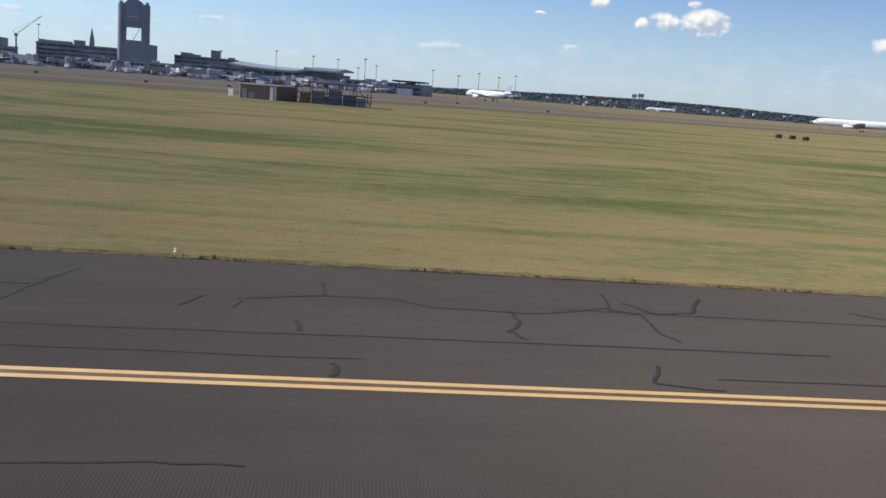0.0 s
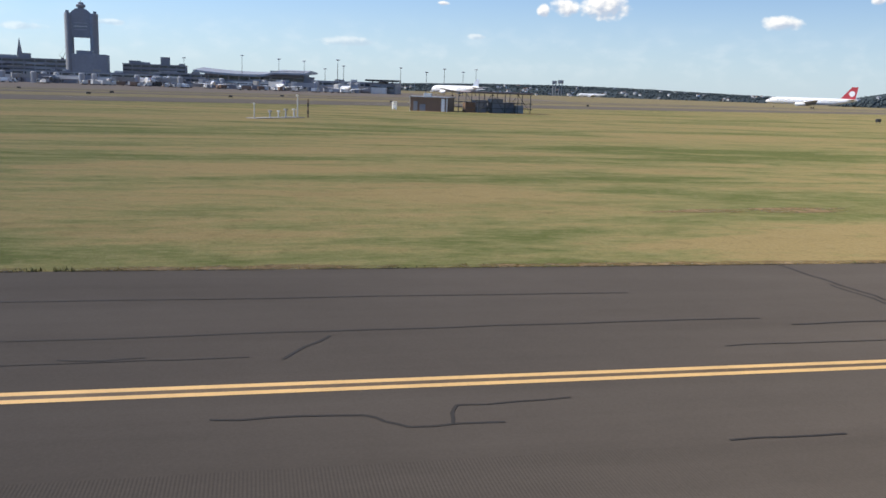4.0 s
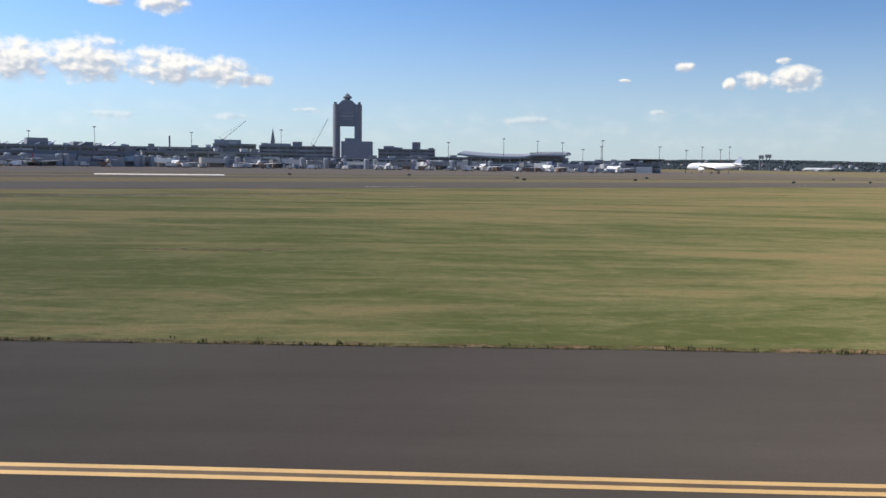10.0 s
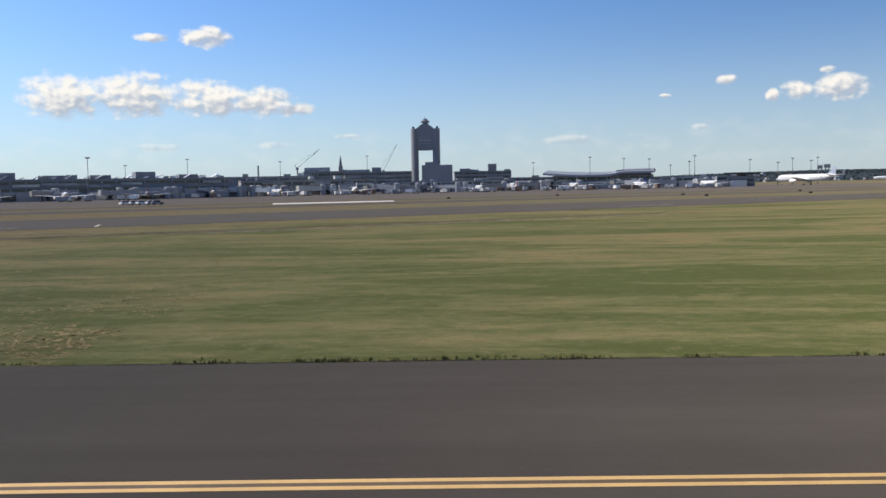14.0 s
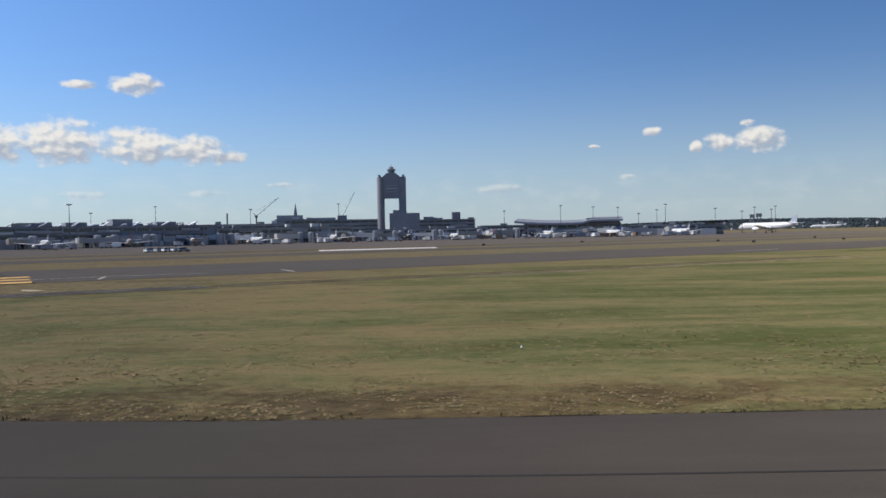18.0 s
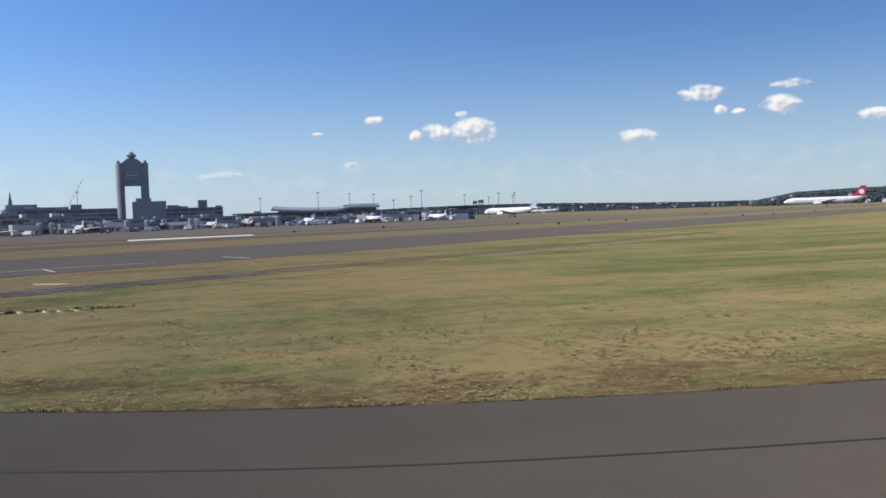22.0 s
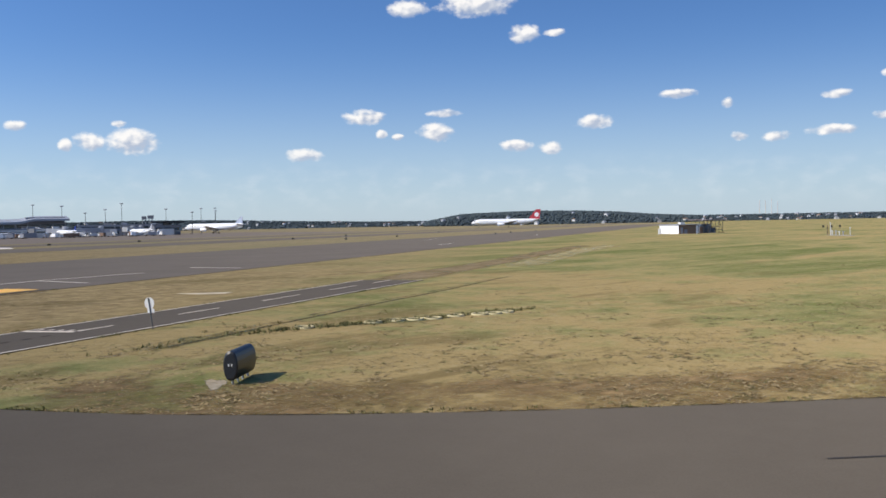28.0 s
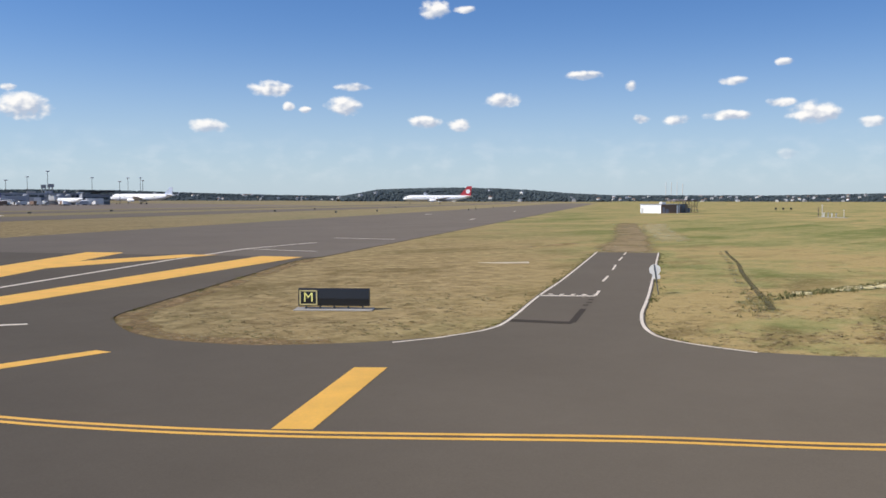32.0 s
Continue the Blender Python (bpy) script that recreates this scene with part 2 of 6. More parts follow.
def grass_material():
    k = material("mown_grass", 0.95)
    p = k.place
    run = k.scaled(p, (0.06, 0.24, 0.2))
    big = k.noise(run, 0.36, 6.0, 0.66, 0.9)
    mid = k.noise(k.scaled(p, (0.22, 0.62, 0.5)), 0.8, 6.0, 0.7, 0.8)
    fine = k.noise(k.scaled(p, (1.0, 2.6, 1.0)), 1.6, 6.0, 0.7)
    grain = k.noise(p, 9.0, 3.0, 0.7)
    dry = k.math("ADD", k.math("MULTIPLY", big, 0.55), k.math("ADD", k.math("MULTIPLY", mid, 0.30), k.math("MULTIPLY", fine, 0.15)))
    # the ground by the taxiway's bend is drier
    sx = k.n.new("ShaderNodeSeparateXYZ")
    k.put(sx.inputs[0], p)
    bend = k.step(k.math("MULTIPLY", sx.outputs[0], -1.0), 130.0, 230.0)
    even = k.math("ADD", k.math("MULTIPLY", k.noise(p, 0.055, 5.0, 0.62, 0.4), 0.6), k.math("MULTIPLY", k.noise(p, 0.35, 5.0, 0.65), 0.4))
    turn = k.math("MULTIPLY", bend, 0.8)
    dry = k.math("ADD", k.math("MULTIPLY", dry, k.math("SUBTRACT", 1.0, turn)), k.math("MULTIPLY", even, turn))
    far_green = k.math("MULTIPLY", k.math("MULTIPLY", k.step(k.math("MULTIPLY", sx.outputs[0], -1.0), 70.0, 130.0), k.math("SUBTRACT", 1.0, bend)), k.math("SUBTRACT", 1.0, k.step(sx.outputs[1], 70.0, 120.0)))
    start = k.step(sx.outputs[0], -70.0, -10.0)
    beyond = k.step(k.math("SUBTRACT", sx.outputs[1], k.math("MULTIPLY", sx.outputs[0], 0.25)), 70.0, 125.0)
    dry = k.math("ADD", dry, k.math("SUBTRACT", k.math("ADD", k.math("MULTIPLY", bend, 0.048), k.math("ADD", k.math("MULTIPLY", start, 0.012), k.math("MULTIPLY", k.math("MULTIPLY", beyond, k.math("SUBTRACT", 1.0, bend)), 0.018))), k.math("MULTIPLY", far_green, 0.022)))
    beside = k.math("SUBTRACT", 1.0, k.step(k.math("ADD", sx.outputs[1], k.math("MULTIPLY", k.math("SUBTRACT", mid, 0.5), 30.0)), 23.0, 40.0))
    dry = k.math("ADD", k.math("MULTIPLY", k.math("SUBTRACT", dry, 0.5), 1.32), k.math("ADD", 0.495, k.math("MULTIPLY", k.math("MULTIPLY", beside, start), 0.05)))
    colour = k.ramp(dry, (0.42, (0.13, 0.146, 0.046)), (0.475, (0.197, 0.196, 0.077)), (0.525, (0.27, 0.235, 0.10)), (0.58, (0.34, 0.255, 0.118)))
    colour = k.mix(k.math("MULTIPLY", k.step(grain, 0.35, 0.75), 0.35), colour, (0.10, 0.085, 0.035, 1))
    colour = k.mix(k.math("MULTIPLY", k.step(fine, 0.52, 0.75), 0.25), colour, (0.30, 0.25, 0.11, 1))
    across = k.math("ADD", k.math("MULTIPLY", sx.outputs[0], -0.515), k.math("MULTIPLY", sx.outputs[1], 0.857))
    parched = k.math("MULTIPLY", k.step(k.math("ADD", across, k.math("MULTIPLY", k.math("SUBTRACT", big, 0.5), 120.0)), 165.0, 262.0), 0.72)
    colour = k.mix(parched, colour, k.ramp(mid, (0.38, (0.19, 0.155, 0.095)), (0.62, (0.29, 0.23, 0.14))))
    tan = k.math("MULTIPLY", k.math("MULTIPLY", bend, k.step(across, 172.0, 184.0)), 0.85)
    colour = k.mix(tan, colour, k.ramp(k.noise(p, 0.9, 7.0, 0.72, 0.4), (0.36, (0.15, 0.106, 0.053)), (0.5, (0.265, 0.198, 0.10)), (0.64, (0.39, 0.295, 0.155))))
    stain = k.noise(k.scaled(p, (0.10, 0.24, 0.2), rot=0.35), 1.0, 6.0, 0.68, 0.6)
    colour = k.mix(k.math("MULTIPLY", k.step(stain, 0.50, 0.66), k.math("ADD", 0.14, k.math("MULTIPLY", bend, 0.50))), colour, (0.13, 0.095, 0.04, 1))
    colour = k.mix(k.math("MULTIPLY", k.step(stain, 0.47, 0.32), k.math("ADD", 0.12, k.math("MULTIPLY", bend, 0.30))), colour, (0.335, 0.255, 0.122, 1))
    clump = k.noise(p, 1.3, 7.0, 0.72, 0.5)
    colour = k.mix(k.math("MULTIPLY", k.step(clump, 0.52, 0.68), k.math("ADD", 0.28, k.math("MULTIPLY", bend, 0.18))), colour, (0.09, 0.077, 0.031, 1))
    colour = k.mix(k.math("MULTIPLY", k.step(clump, 0.46, 0.33), k.math("ADD", 0.30, k.math("MULTIPLY", bend, 0.2))), colour, (0.36, 0.285, 0.155, 1))
    speck = k.noise(k.scaled(p, (1.0, 1.0, 1.0), rot=0.5), 3.4, 6.0, 0.78, 0.3)
    colour = k.mix(k.math("MULTIPLY", k.step(speck, 0.54, 0.70), k.math("ADD", 0.12, k.math("MULTIPLY", bend, 0.26))), colour, (0.11, 0.08, 0.038, 1))
    colour = k.mix(k.math("MULTIPLY", k.step(speck, 0.45, 0.30), k.math("ADD", 0.10, k.math("MULTIPLY", bend, 0.24))), colour, (0.40, 0.315, 0.175, 1))
    dull = k.n.new("ShaderNodeHueSaturation")
    dull.inputs["Saturation"].default_value = 1.03
    k.put(dull.inputs["Color"], colour)
    k.put(k.b.inputs["Base Color"], dull.outputs[0])
    k.b.inputs["Specular IOR Level"].default_value = 0.05
    k.b.inputs["Diffuse Roughness"].default_value = 0.7
    bump(k, k.math("ADD", grain, clump), 0.54, 0.058)
    return k.mat


def asphalt_material(name, tone=0.075, groove=False, warm=1.0):
    k = material(name, 0.88)
    p = k.place
    streak = k.noise(k.scaled(p, (0.03, 0.5, 0.5)), 1.0, 5.0, 0.6)
    patch = k.noise(p, 0.12, 4.0, 0.6)
    grain = k.noise(p, 22.0, 3.0, 0.75)
    a, b = tone * 0.78, tone * 1.22
    sx = k.n.new("ShaderNodeSeparateXYZ")
    k.put(sx.inputs[0], p)
    # the streaks run along the straight and die out round the bend
    straight = k.math("SUBTRACT", 1.0, k.step(k.math("MULTIPLY", sx.outputs[0], -1.0), 170.0, 205.0))
    mottle = k.noise(p, 1.1, 5.0, 0.65, 0.3)
    streak = k.math("ADD", k.math("MULTIPLY", streak, straight), k.math("MULTIPLY", 0.5, k.math("SUBTRACT", 1.0, straight)))
    v = k.math("ADD", k.math("MULTIPLY", streak, 0.4), k.math("ADD", k.math("MULTIPLY", patch, 0.25), k.math("ADD", k.math("MULTIPLY", mottle, 0.10), k.math("MULTIPLY", grain, 0.25))))
    # taxiway asphalt gets a slightly lighter tone towards the bend
    bend_tone = k.step(k.math("ADD", k.math("MULTIPLY", sx.outputs[0], -1.0), k.math("MULTIPLY", k.math("SUBTRACT", patch, 0.5), 60.0)), 170.0, 246.0)
    col = k.ramp(v, (0.35, (a * 1.13 * warm, a * 0.94, a * 0.745)), (0.65, (b * 1.13 * warm, b * 0.94, b * 0.745)))
    if name in ("asphalt", "grooved_asphalt"):
        col = k.mix(bend_tone, col, k.mix(1.0, col, (1.04, 1.05, 1.01, 1), "MULTIPLY"))
    k.put(k.b.inputs["Base Color"], col)
    k.b.inputs["Specular IOR Level"].default_value = 0.05
    k.b.inputs["Diffuse Roughness"].default_value = 0.7
    height = grain
    if groove:
        wave = k.n.new("ShaderNodeTexWave")
        k.put(wave.inputs["Vector"], p)
        wave.inputs["Scale"].default_value = 7.0
        wave.bands_direction = "X"
        height = k.math("ADD", k.math("MULTIPLY", wave.outputs[1], 0.6), grain)
    bump(k, height, 0.35, 0.01)
    return k.mat


GRASS = grass_material()
ASPHALT = asphalt_material("asphalt", 0.096)
ASPHALT_DARK = asphalt_material("dark_asphalt", 0.045)
RUNWAY = asphalt_material("runway_asphalt", 0.136, warm=0.99)
APRON = asphalt_material("apron_concrete", 0.17, warm=1.02)

YELLOW = plain("yellow_paint", (0.80, 0.44, 0.07), 0.6, vary=0.15)
YELLOW_FADED = plain("faded_yellow_paint", (0.72, 0.45, 0.17), 0.65, vary=0.15)
LINE_GAP = plain("stained_gap_paint", (0.13, 0.085, 0.04), 0.7, vary=0.3)
WHITE_LINE = plain("white_line_paint", (0.74, 0.64, 0.50), 0.6, vary=0.2)
CRACK = plain("crack_sealant", (0.03, 0.025, 0.02), 0.95)
CONCRETE = plain("concrete", (0.34, 0.32, 0.29), 0.85, vary=0.2, scale=0.2)
CONCRETE_DARK = plain("dark_concrete", (0.25, 0.26, 0.285), 0.85, vary=0.2, scale=0.1)
STEEL_DARK = plain("dark_steel", (0.09, 0.095, 0.10), 0.5, 0.3)
STEEL = plain("galvanised_steel", (0.40, 0.41, 0.42), 0.45, 0.6)
WHITE = plain("white_paint", (0.86, 0.86, 0.85), 0.35, vary=0.04)
WHITE_OLD = plain("worn_white_panel", (0.60, 0.59, 0.56), 0.55, vary=0.12)
GREY = plain("grey_paint", (0.33, 0.34, 0.36), 0.5)
GREY_DARK = plain("dark_grey_paint", (0.23, 0.24, 0.265), 0.55)
RED = plain("red_paint", (0.47, 0.05, 0.06), 0.45)
ORANGE = plain("orange_paint", (0.75, 0.16, 0.06), 0.5)
BROWN = plain("brown_cladding", (0.20, 0.13, 0.09), 0.7)
BLUE = plain("deep_blue_paint", (0.010, 0.022, 0.16), 0.18, vary=0.05)
RUBBER = plain("black_rubber", (0.02, 0.02, 0.02), 0.8)
BLACK = plain("black_panel", (0.015, 0.015, 0.016), 0.4)
SIGN_YELLOW = plain("yellow_sign", (0.80, 0.52, 0.03), 0.45)
METAL = plain("bare_aluminium", (0.56, 0.57, 0.60), 0.34, 1.0, vary=0.02, scale=0.4)
WING_GREY = plain("wing_grey_paint", (0.56, 0.55, 0.535), 0.38, vary=0.06)
SLAT_WHITE = plain("chalky_slat_paint", (0.60, 0.585, 0.55), 0.45, vary=0.06, scale=1.2)


def glass_material(name, tint=(0.03, 0.04, 0.05)):
    k = material(name, 0.08)
    k.b.inputs["Base Color"].default_value = (*tint, 1)
    k.b.inputs["Specular IOR Level"].default_value = 0.6
    return k.mat


GLASS = glass_material("dark_window_glass")


def leaf_material(name, lo, hi):
    k = material(name, 0.9)
    isl = k.n.new("ShaderNodeNewGeometry").outputs["Random Per Island"]
    v = k.math("ADD", k.math("MULTIPLY", isl, 0.5), k.math("MULTIPLY", k.noise(k.place, 0.05, 3.0), 0.5))
    k.put(k.b.inputs["Base Color"], k.ramp(v, (0.25, lo), (0.75, hi)))
    k.b.inputs["Specular IOR Level"].default_value = 0.1
    return k.mat


# distance haze is put into this colour: the green is lifted towards blue-grey
LEAF = leaf_material("hazed_foliage", (0.040, 0.054, 0.062), (0.080, 0.102, 0.106))


def patch_material(name, lo, hi, cover=0.5, scale=1.0, soft=0.12, stretch=(1, 1, 1), begin=None):
    """Thatch, mud or weeds that lie broken over the lawn."""
    k = material(name, 0.95)
    v = k.scaled(k.place, stretch)
    c = k.noise(v, 2.2 * scale, 5.0, 0.7)
    k.put(k.b.inputs["Base Color"], k.ramp(c, (0.35, lo), (0.65, hi)))
    hole = k.math("ADD", k.math("MULTIPLY", k.noise(v, 0.35 * scale, 5.0, 0.7, 0.4), 0.75), k.math("MULTIPLY", k.noise(v, 4.0 * scale, 4.0, 0.7), 0.25))
    at = k.n.new("ShaderNodeAttribute")
    at.attribute_name = "fade"
    hole = k.math("ADD", hole, k.math("MULTIPLY", k.math("SUBTRACT", at.outputs["Fac"], 1.0), 0.45))
    shown = k.step(hole, 1 - cover - soft, 1 - cover + soft)
    if begin:
        sx = k.n.new("ShaderNodeSeparateXYZ")
        k.put(sx.inputs[0], k.place)
        shown = k.math("MULTIPLY", shown, k.step(k.math("MULTIPLY", sx.outputs[0], -1.0), *begin))
    k.put(k.b.inputs["Alpha"], shown)
    k.b.inputs["Diffuse Roughness"].default_value = 1.0
    k.b.inputs["Specular IOR Level"].default_value = 0.1
    PATCHY.add(k.mat.name)
    return k.mat


# ---- mesh helpers ----
def add_box(bm, size, at=(0, 0, 0), rz=0.0, taper=1.0, bevel=0.0, rx=0.0, ry=0.0):
    """A box of that size centred over at (its base at at.z)."""
    sx, sy, sz = size
    m = Matrix.Translation(at) @ Euler((rx, ry, rz)).to_matrix().to_4x4()
    lo = [Vector((x * sx / 2, y * sy / 2, 0)) for x, y in ((-1, -1), (1, -1), (1, 1), (-1, 1))]
    hi = [Vector((v.x * taper, v.y * taper, sz)) for v in lo]
    vs = [bm.verts.new(m @ v) for v in lo + hi]
    fs = [bm.faces.new([vs[i] for i in q]) for q in ((3, 2, 1, 0), (4, 5, 6, 7), (0, 1, 5, 4), (1, 2, 6, 5), (2, 3, 7, 6), (3, 0, 4, 7))]
    if bevel:
        es = {e for f in fs for e in f.edges}
        bmesh.ops.bevel(bm, geom=list(es), offset=bevel, segments=2, affect="EDGES", profile=0.5)
    return fs


def add_lathe(bm, profile, sides=24, m=Matrix(), close=True):
    """Turns (radius, height) pairs round z; ends close with caps."""
    rings = []
    for r, z in profile:
        rings.append([bm.verts.new(m @ Vector((r * math.cos(2 * math.pi * i / sides), r * math.sin(2 * math.pi * i / sides), z))) for i in range(sides)])
    for a, b in zip(rings, rings[1:]):
        for i in range(sides):
            bm.faces.new((a[i], a[(i + 1) % sides], b[(i + 1) % sides], b[i]))
    if close:
        bm.faces.new(rings[0][::-1])
        bm.faces.new(rings[-1])


def add_rod(bm, a, b, r, sides=8, r2=None):
    a, b = Vector(a), Vector(b)
    m = Matrix.Translation(a) @ (b - a).to_track_quat("Z", "Y").to_matrix().to_4x4()
    add_lathe(bm, [(r, 0), (r if r2 is None else r2, (b - a).length)], sides, m)


def add_loft(bm, rings, caps=True):
    """Skins rings of points of equal count."""
    vs = [[bm.verts.new(p) for p in ring] for ring in rings]
    n = len(vs[0])
    for a, b in zip(vs, vs[1:]):
        for i in range(n):
            bm.faces.new((a[i], a[(i + 1) % n], b[(i + 1) % n], b[i]))
    if caps:
        bm.faces.new(vs[0][::-1])
        bm.faces.new(vs[-1])


PATCHY = set()


def finish(name, bm, mat, smooth=False):
    bmesh.ops.recalc_face_normals(bm, faces=bm.faces[:])
    me = bpy.data.meshes.new(name)
    bm.to_mesh(me)
    bm.free()
    me.materials.append(mat)
    if "fade" not in me.attributes and mat.name in PATCHY:
        at = me.attributes.new("fade", "FLOAT", "POINT")
        at.data.foreach_set("value", [1.0] * len(me.vertices))
    if smooth:
        me.shade_smooth()
        me.set_sharp_from_angle(angle=radians(38))
    return me


def part(name, bm, mat, parent=None, label="", smooth=False, m=None):
    ob = new(name, finish(name, bm, mat, smooth))
    if parent is not None:
        ob.parent = parent
    if m is not None:
        ob.matrix_basis = m
    return tagged(ob, label) if label else ob


def thing(name, m, label, category, group="", kind=""):
    ob = new(name)
    ob.empty_display_size = 0.1
    ob.matrix_basis = m
    return tagged(ob, label, category, group, kind)


def structure(name, bm, mat, label, category, smooth=False):
    return tagged(part(name, bm, mat, smooth=smooth), label, category, kind="structure")


def sheet(bm, pts, z, thick=0.0):
    """A flat polygon at height z, with a skirt down to the ground where thick is given."""
    top = [bm.verts.new((x, y, z)) for x, y in pts]
    f = bm.faces.new(top)
    f.normal_update()
    if f.normal.z < 0:
        f.normal_flip()
    if thick:
        low = [bm.verts.new((x, y, z - thick)) for x, y in pts]
        n = len(pts)
        for i in range(n):
            bm.faces.new((top[i], top[(i + 1) % n], low[(i + 1) % n], low[i]))
    return f


def band(bm, line, w0, w1, z):
    """A ribbon between offsets w0 and w1 to the left of a polyline."""
    pts = [Vector(p).to_2d() for p in line]
    rows = []
    for i, p in enumerate(pts):
        d = (pts[min(i + 1, len(pts) - 1)] - pts[max(i - 1, 0)]).normalized()
        n = Vector((-d.y, d.x))
        rows.append([bm.verts.new((*(p + n * w), z)) for w in (w0, w1)])
    for a, b in zip(rows, rows[1:]):
        f = bm.faces.new((a[0], b[0], b[1], a[1]))
        f.normal_update()
        if f.normal.z < 0:
            f.normal_flip()


def soft_band(line, half, z, one_sided=False):
    """A ribbon along a line whose cover thins out towards its sides and ends."""
    bm = bmesh.new()
    fade = bm.verts.layers.float.new("fade")
    pts = [Vector(q).to_2d() for q in line]
    rows = []
    for i, q in enumerate(pts):
        d = (pts[min(i + 1, len(pts) - 1)] - pts[max(i - 1, 0)]).normalized()
        end = min(1.0, i / 3, (len(pts) - 1 - i) / 3)
        w = half(i / (len(pts) - 1))
        row = []
        for k, f in (((0.015, 1), (0.4 * w, 1), (w, 0)) if one_sided else ((-w, 0), (-0.4 * w, 1), (0.4 * w, 1), (w, 0))):
            v = bm.verts.new((q.x + d.y * k, q.y - d.x * k, z))
            v[fade] = f * end
            row.append(v)
        rows.append(row)
    for a, b in zip(rows, rows[1:]):
        for k in range(len(a) - 1):
            bm.faces.new((a[k], a[k + 1], b[k + 1], b[k]))
    return bm

# ---- ground and pavements ----
def rw(s, n):
    """World place of a point s metres along the runway and n metres across it."""
    return (0.857 * s - 0.515 * n, 0.515 * s + 0.857 * n)


def curve(points, steps=6):
    """A smooth line through the points (Catmull-Rom)."""
    p = [Vector(q).to_2d() for q in points]
    p = [2 * p[0] - p[1]] + p + [2 * p[-1] - p[-2]]
    res = []
    for a, b, c, d in zip(p, p[1:], p[2:], p[3:]):
        for i in range(steps):
            t = i / steps
            res.append(0.5 * (2 * b + (c - a) * t + (2 * a - 5 * b + 4 * c - d) * t * t + (3 * b - a - 3 * c + d) * t ** 3))
    return [tuple(q) for q in res + [p[-2]]]


bm = bmesh.new()
sheet(bm, [(-4600, -4600), (4600, -4600), (4600, 4600), (-4600, 4600)], 0.0)
ground = structure("ground", bm, GRASS, "mown airfield grass, green with dry tan streaks", "grass")

# north edge of the taxiway, straight and then bending towards the runway end
EDGE = [(400, 20.8)] + curve([(100, 20.8), (50, 20.75), (20, 20.65), (0, 20.5), (-30, 20.3), (-50, 20.3), (-70, 20.45), (-85, 20.9), (-100, 21.65), (-120, 21.9), (-140, 22.4), (-165, 22.15), (-180, 22.4), (-190, 23.0), (-200, 24.75), (-210, 28.0), (-219, 32.65), (-227, 38.05), (-233, 43.0), (-237, 47.2), (-240.6, 52.6)])
ROAD_SOUTH = curve([(-241.2, 54.0), (-241.0, 56.2), (-240.0, 57.9), (-236.5, 60.2), (-228.4, 64.3), (-201.2, 78.4)])
ROAD_NORTH = curve([(-203.9, 82.8), (-224.6, 71.8), (-233.8, 67.1), (-240.5, 63.5), (-243.0, 62.5), (-245.4, 62.5)])
ISLAND = curve([(-247.5, 63.4), (-249.2, 64.6), (-250.3, 65.8), (-251.2, 67.8), (-251.4, 69.5), (-251.1, 71.3), (-250.4, 73.3), (-249.5, 74.8), (-247.7, 76.3), (-243.7, 79.5), (-236.9, 84.9), (-227.1, 92.7), rw(-143, 196)])
PAVED = EDGE + ROAD_SOUTH + ROAD_NORTH + ISLAND + [rw(-143, 241), rw(-420, 241), rw(-420, 100), (-300, -40), (400, -40)]
bm = bmesh.new()
sheet(bm, PAVED, 0.03, 0.03)
taxiway = structure("taxiway", bm, ASPHALT, "grey asphalt taxiway with tarred cracks and a wide shoulder", "taxiway")
bm = bmesh.new()
sheet(bm, [rw(-143, 196), rw(900, 196), rw(900, 241), rw(-143, 241)], 0.03, 0.03)
runway = structure("runway", bm, RUNWAY, "wide grey asphalt runway crossing the field", "runway")
bm = bmesh.new()
sheet(bm, [rw(-900, 392), rw(430, 392), rw(640, 640), rw(640, 1000), rw(300, 1100), rw(-900, 1100)], 0.02, 0.02)
structure("apron", bm, APRON, "pale concrete apron before the terminals", "apron")
bm = bmesh.new()
sheet(bm, [rw(-900, 290), rw(1400, 290), rw(1400, 318), rw(-900, 318)], 0.025, 0.025)
sheet(bm, [rw(-900, 345), rw(1400, 345), rw(1400, 372), rw(-900, 372)], 0.025, 0.025)
structure("far_taxiway", bm, RUNWAY, "grey taxiways running beside the apron", "taxiway")
TRACK = curve([(-204.5, 79.6), (-195, 85.2), (-180, 93.2), (-150, 111), (-112, 133)], 8)
structure("dirt_track", soft_band(TRACK, lambda u: 4.2 - 1.2 * u, 0.012), patch_material("track_dirt", (0.17, 0.125, 0.068), (0.27, 0.20, 0.11), 0.56, 0.5, 0.2), "worn brown dirt track carrying on from the road", "track")
bm = bmesh.new()
add_loft(bm, [[Vector((x, y, 0.0)), Vector((x, y, 0.04)), Vector((x - 0.8, y + 2.9, 0.30)), Vector((x - 0.8, y + 2.9, 0.0))] for x, y in ((-212.0, 262.0), (-176.3, 276.0))])
structure("pale_slab", bm, plain("cream_slab_paint", (0.80, 0.74, 0.66), 0.7, vary=0.06), "long pale sloping concrete slab in far grass", "slab")
bm = bmesh.new()
sheet(bm, [(-218.9, 80.5), (-217.5, 79.5), (-216.6, 80.2), (-219.6, 82.3)], 0.02, 0.02)
structure("concrete_pad", bm, plain("sandy_concrete", (0.52, 0.44, 0.31), 0.85), "small pale concrete pad in dry grass", "pad")
bm = bmesh.new()
sheet(bm, [(420, -39), (420, 9.3), (-60, 9.3), (-150, 10.4), (-150, -39)], 0.034)
structure("grooved_lane", bm, asphalt_material("grooved_asphalt", 0.093, True), "finely grooved grey asphalt along the taxiway's middle", "taxiway")


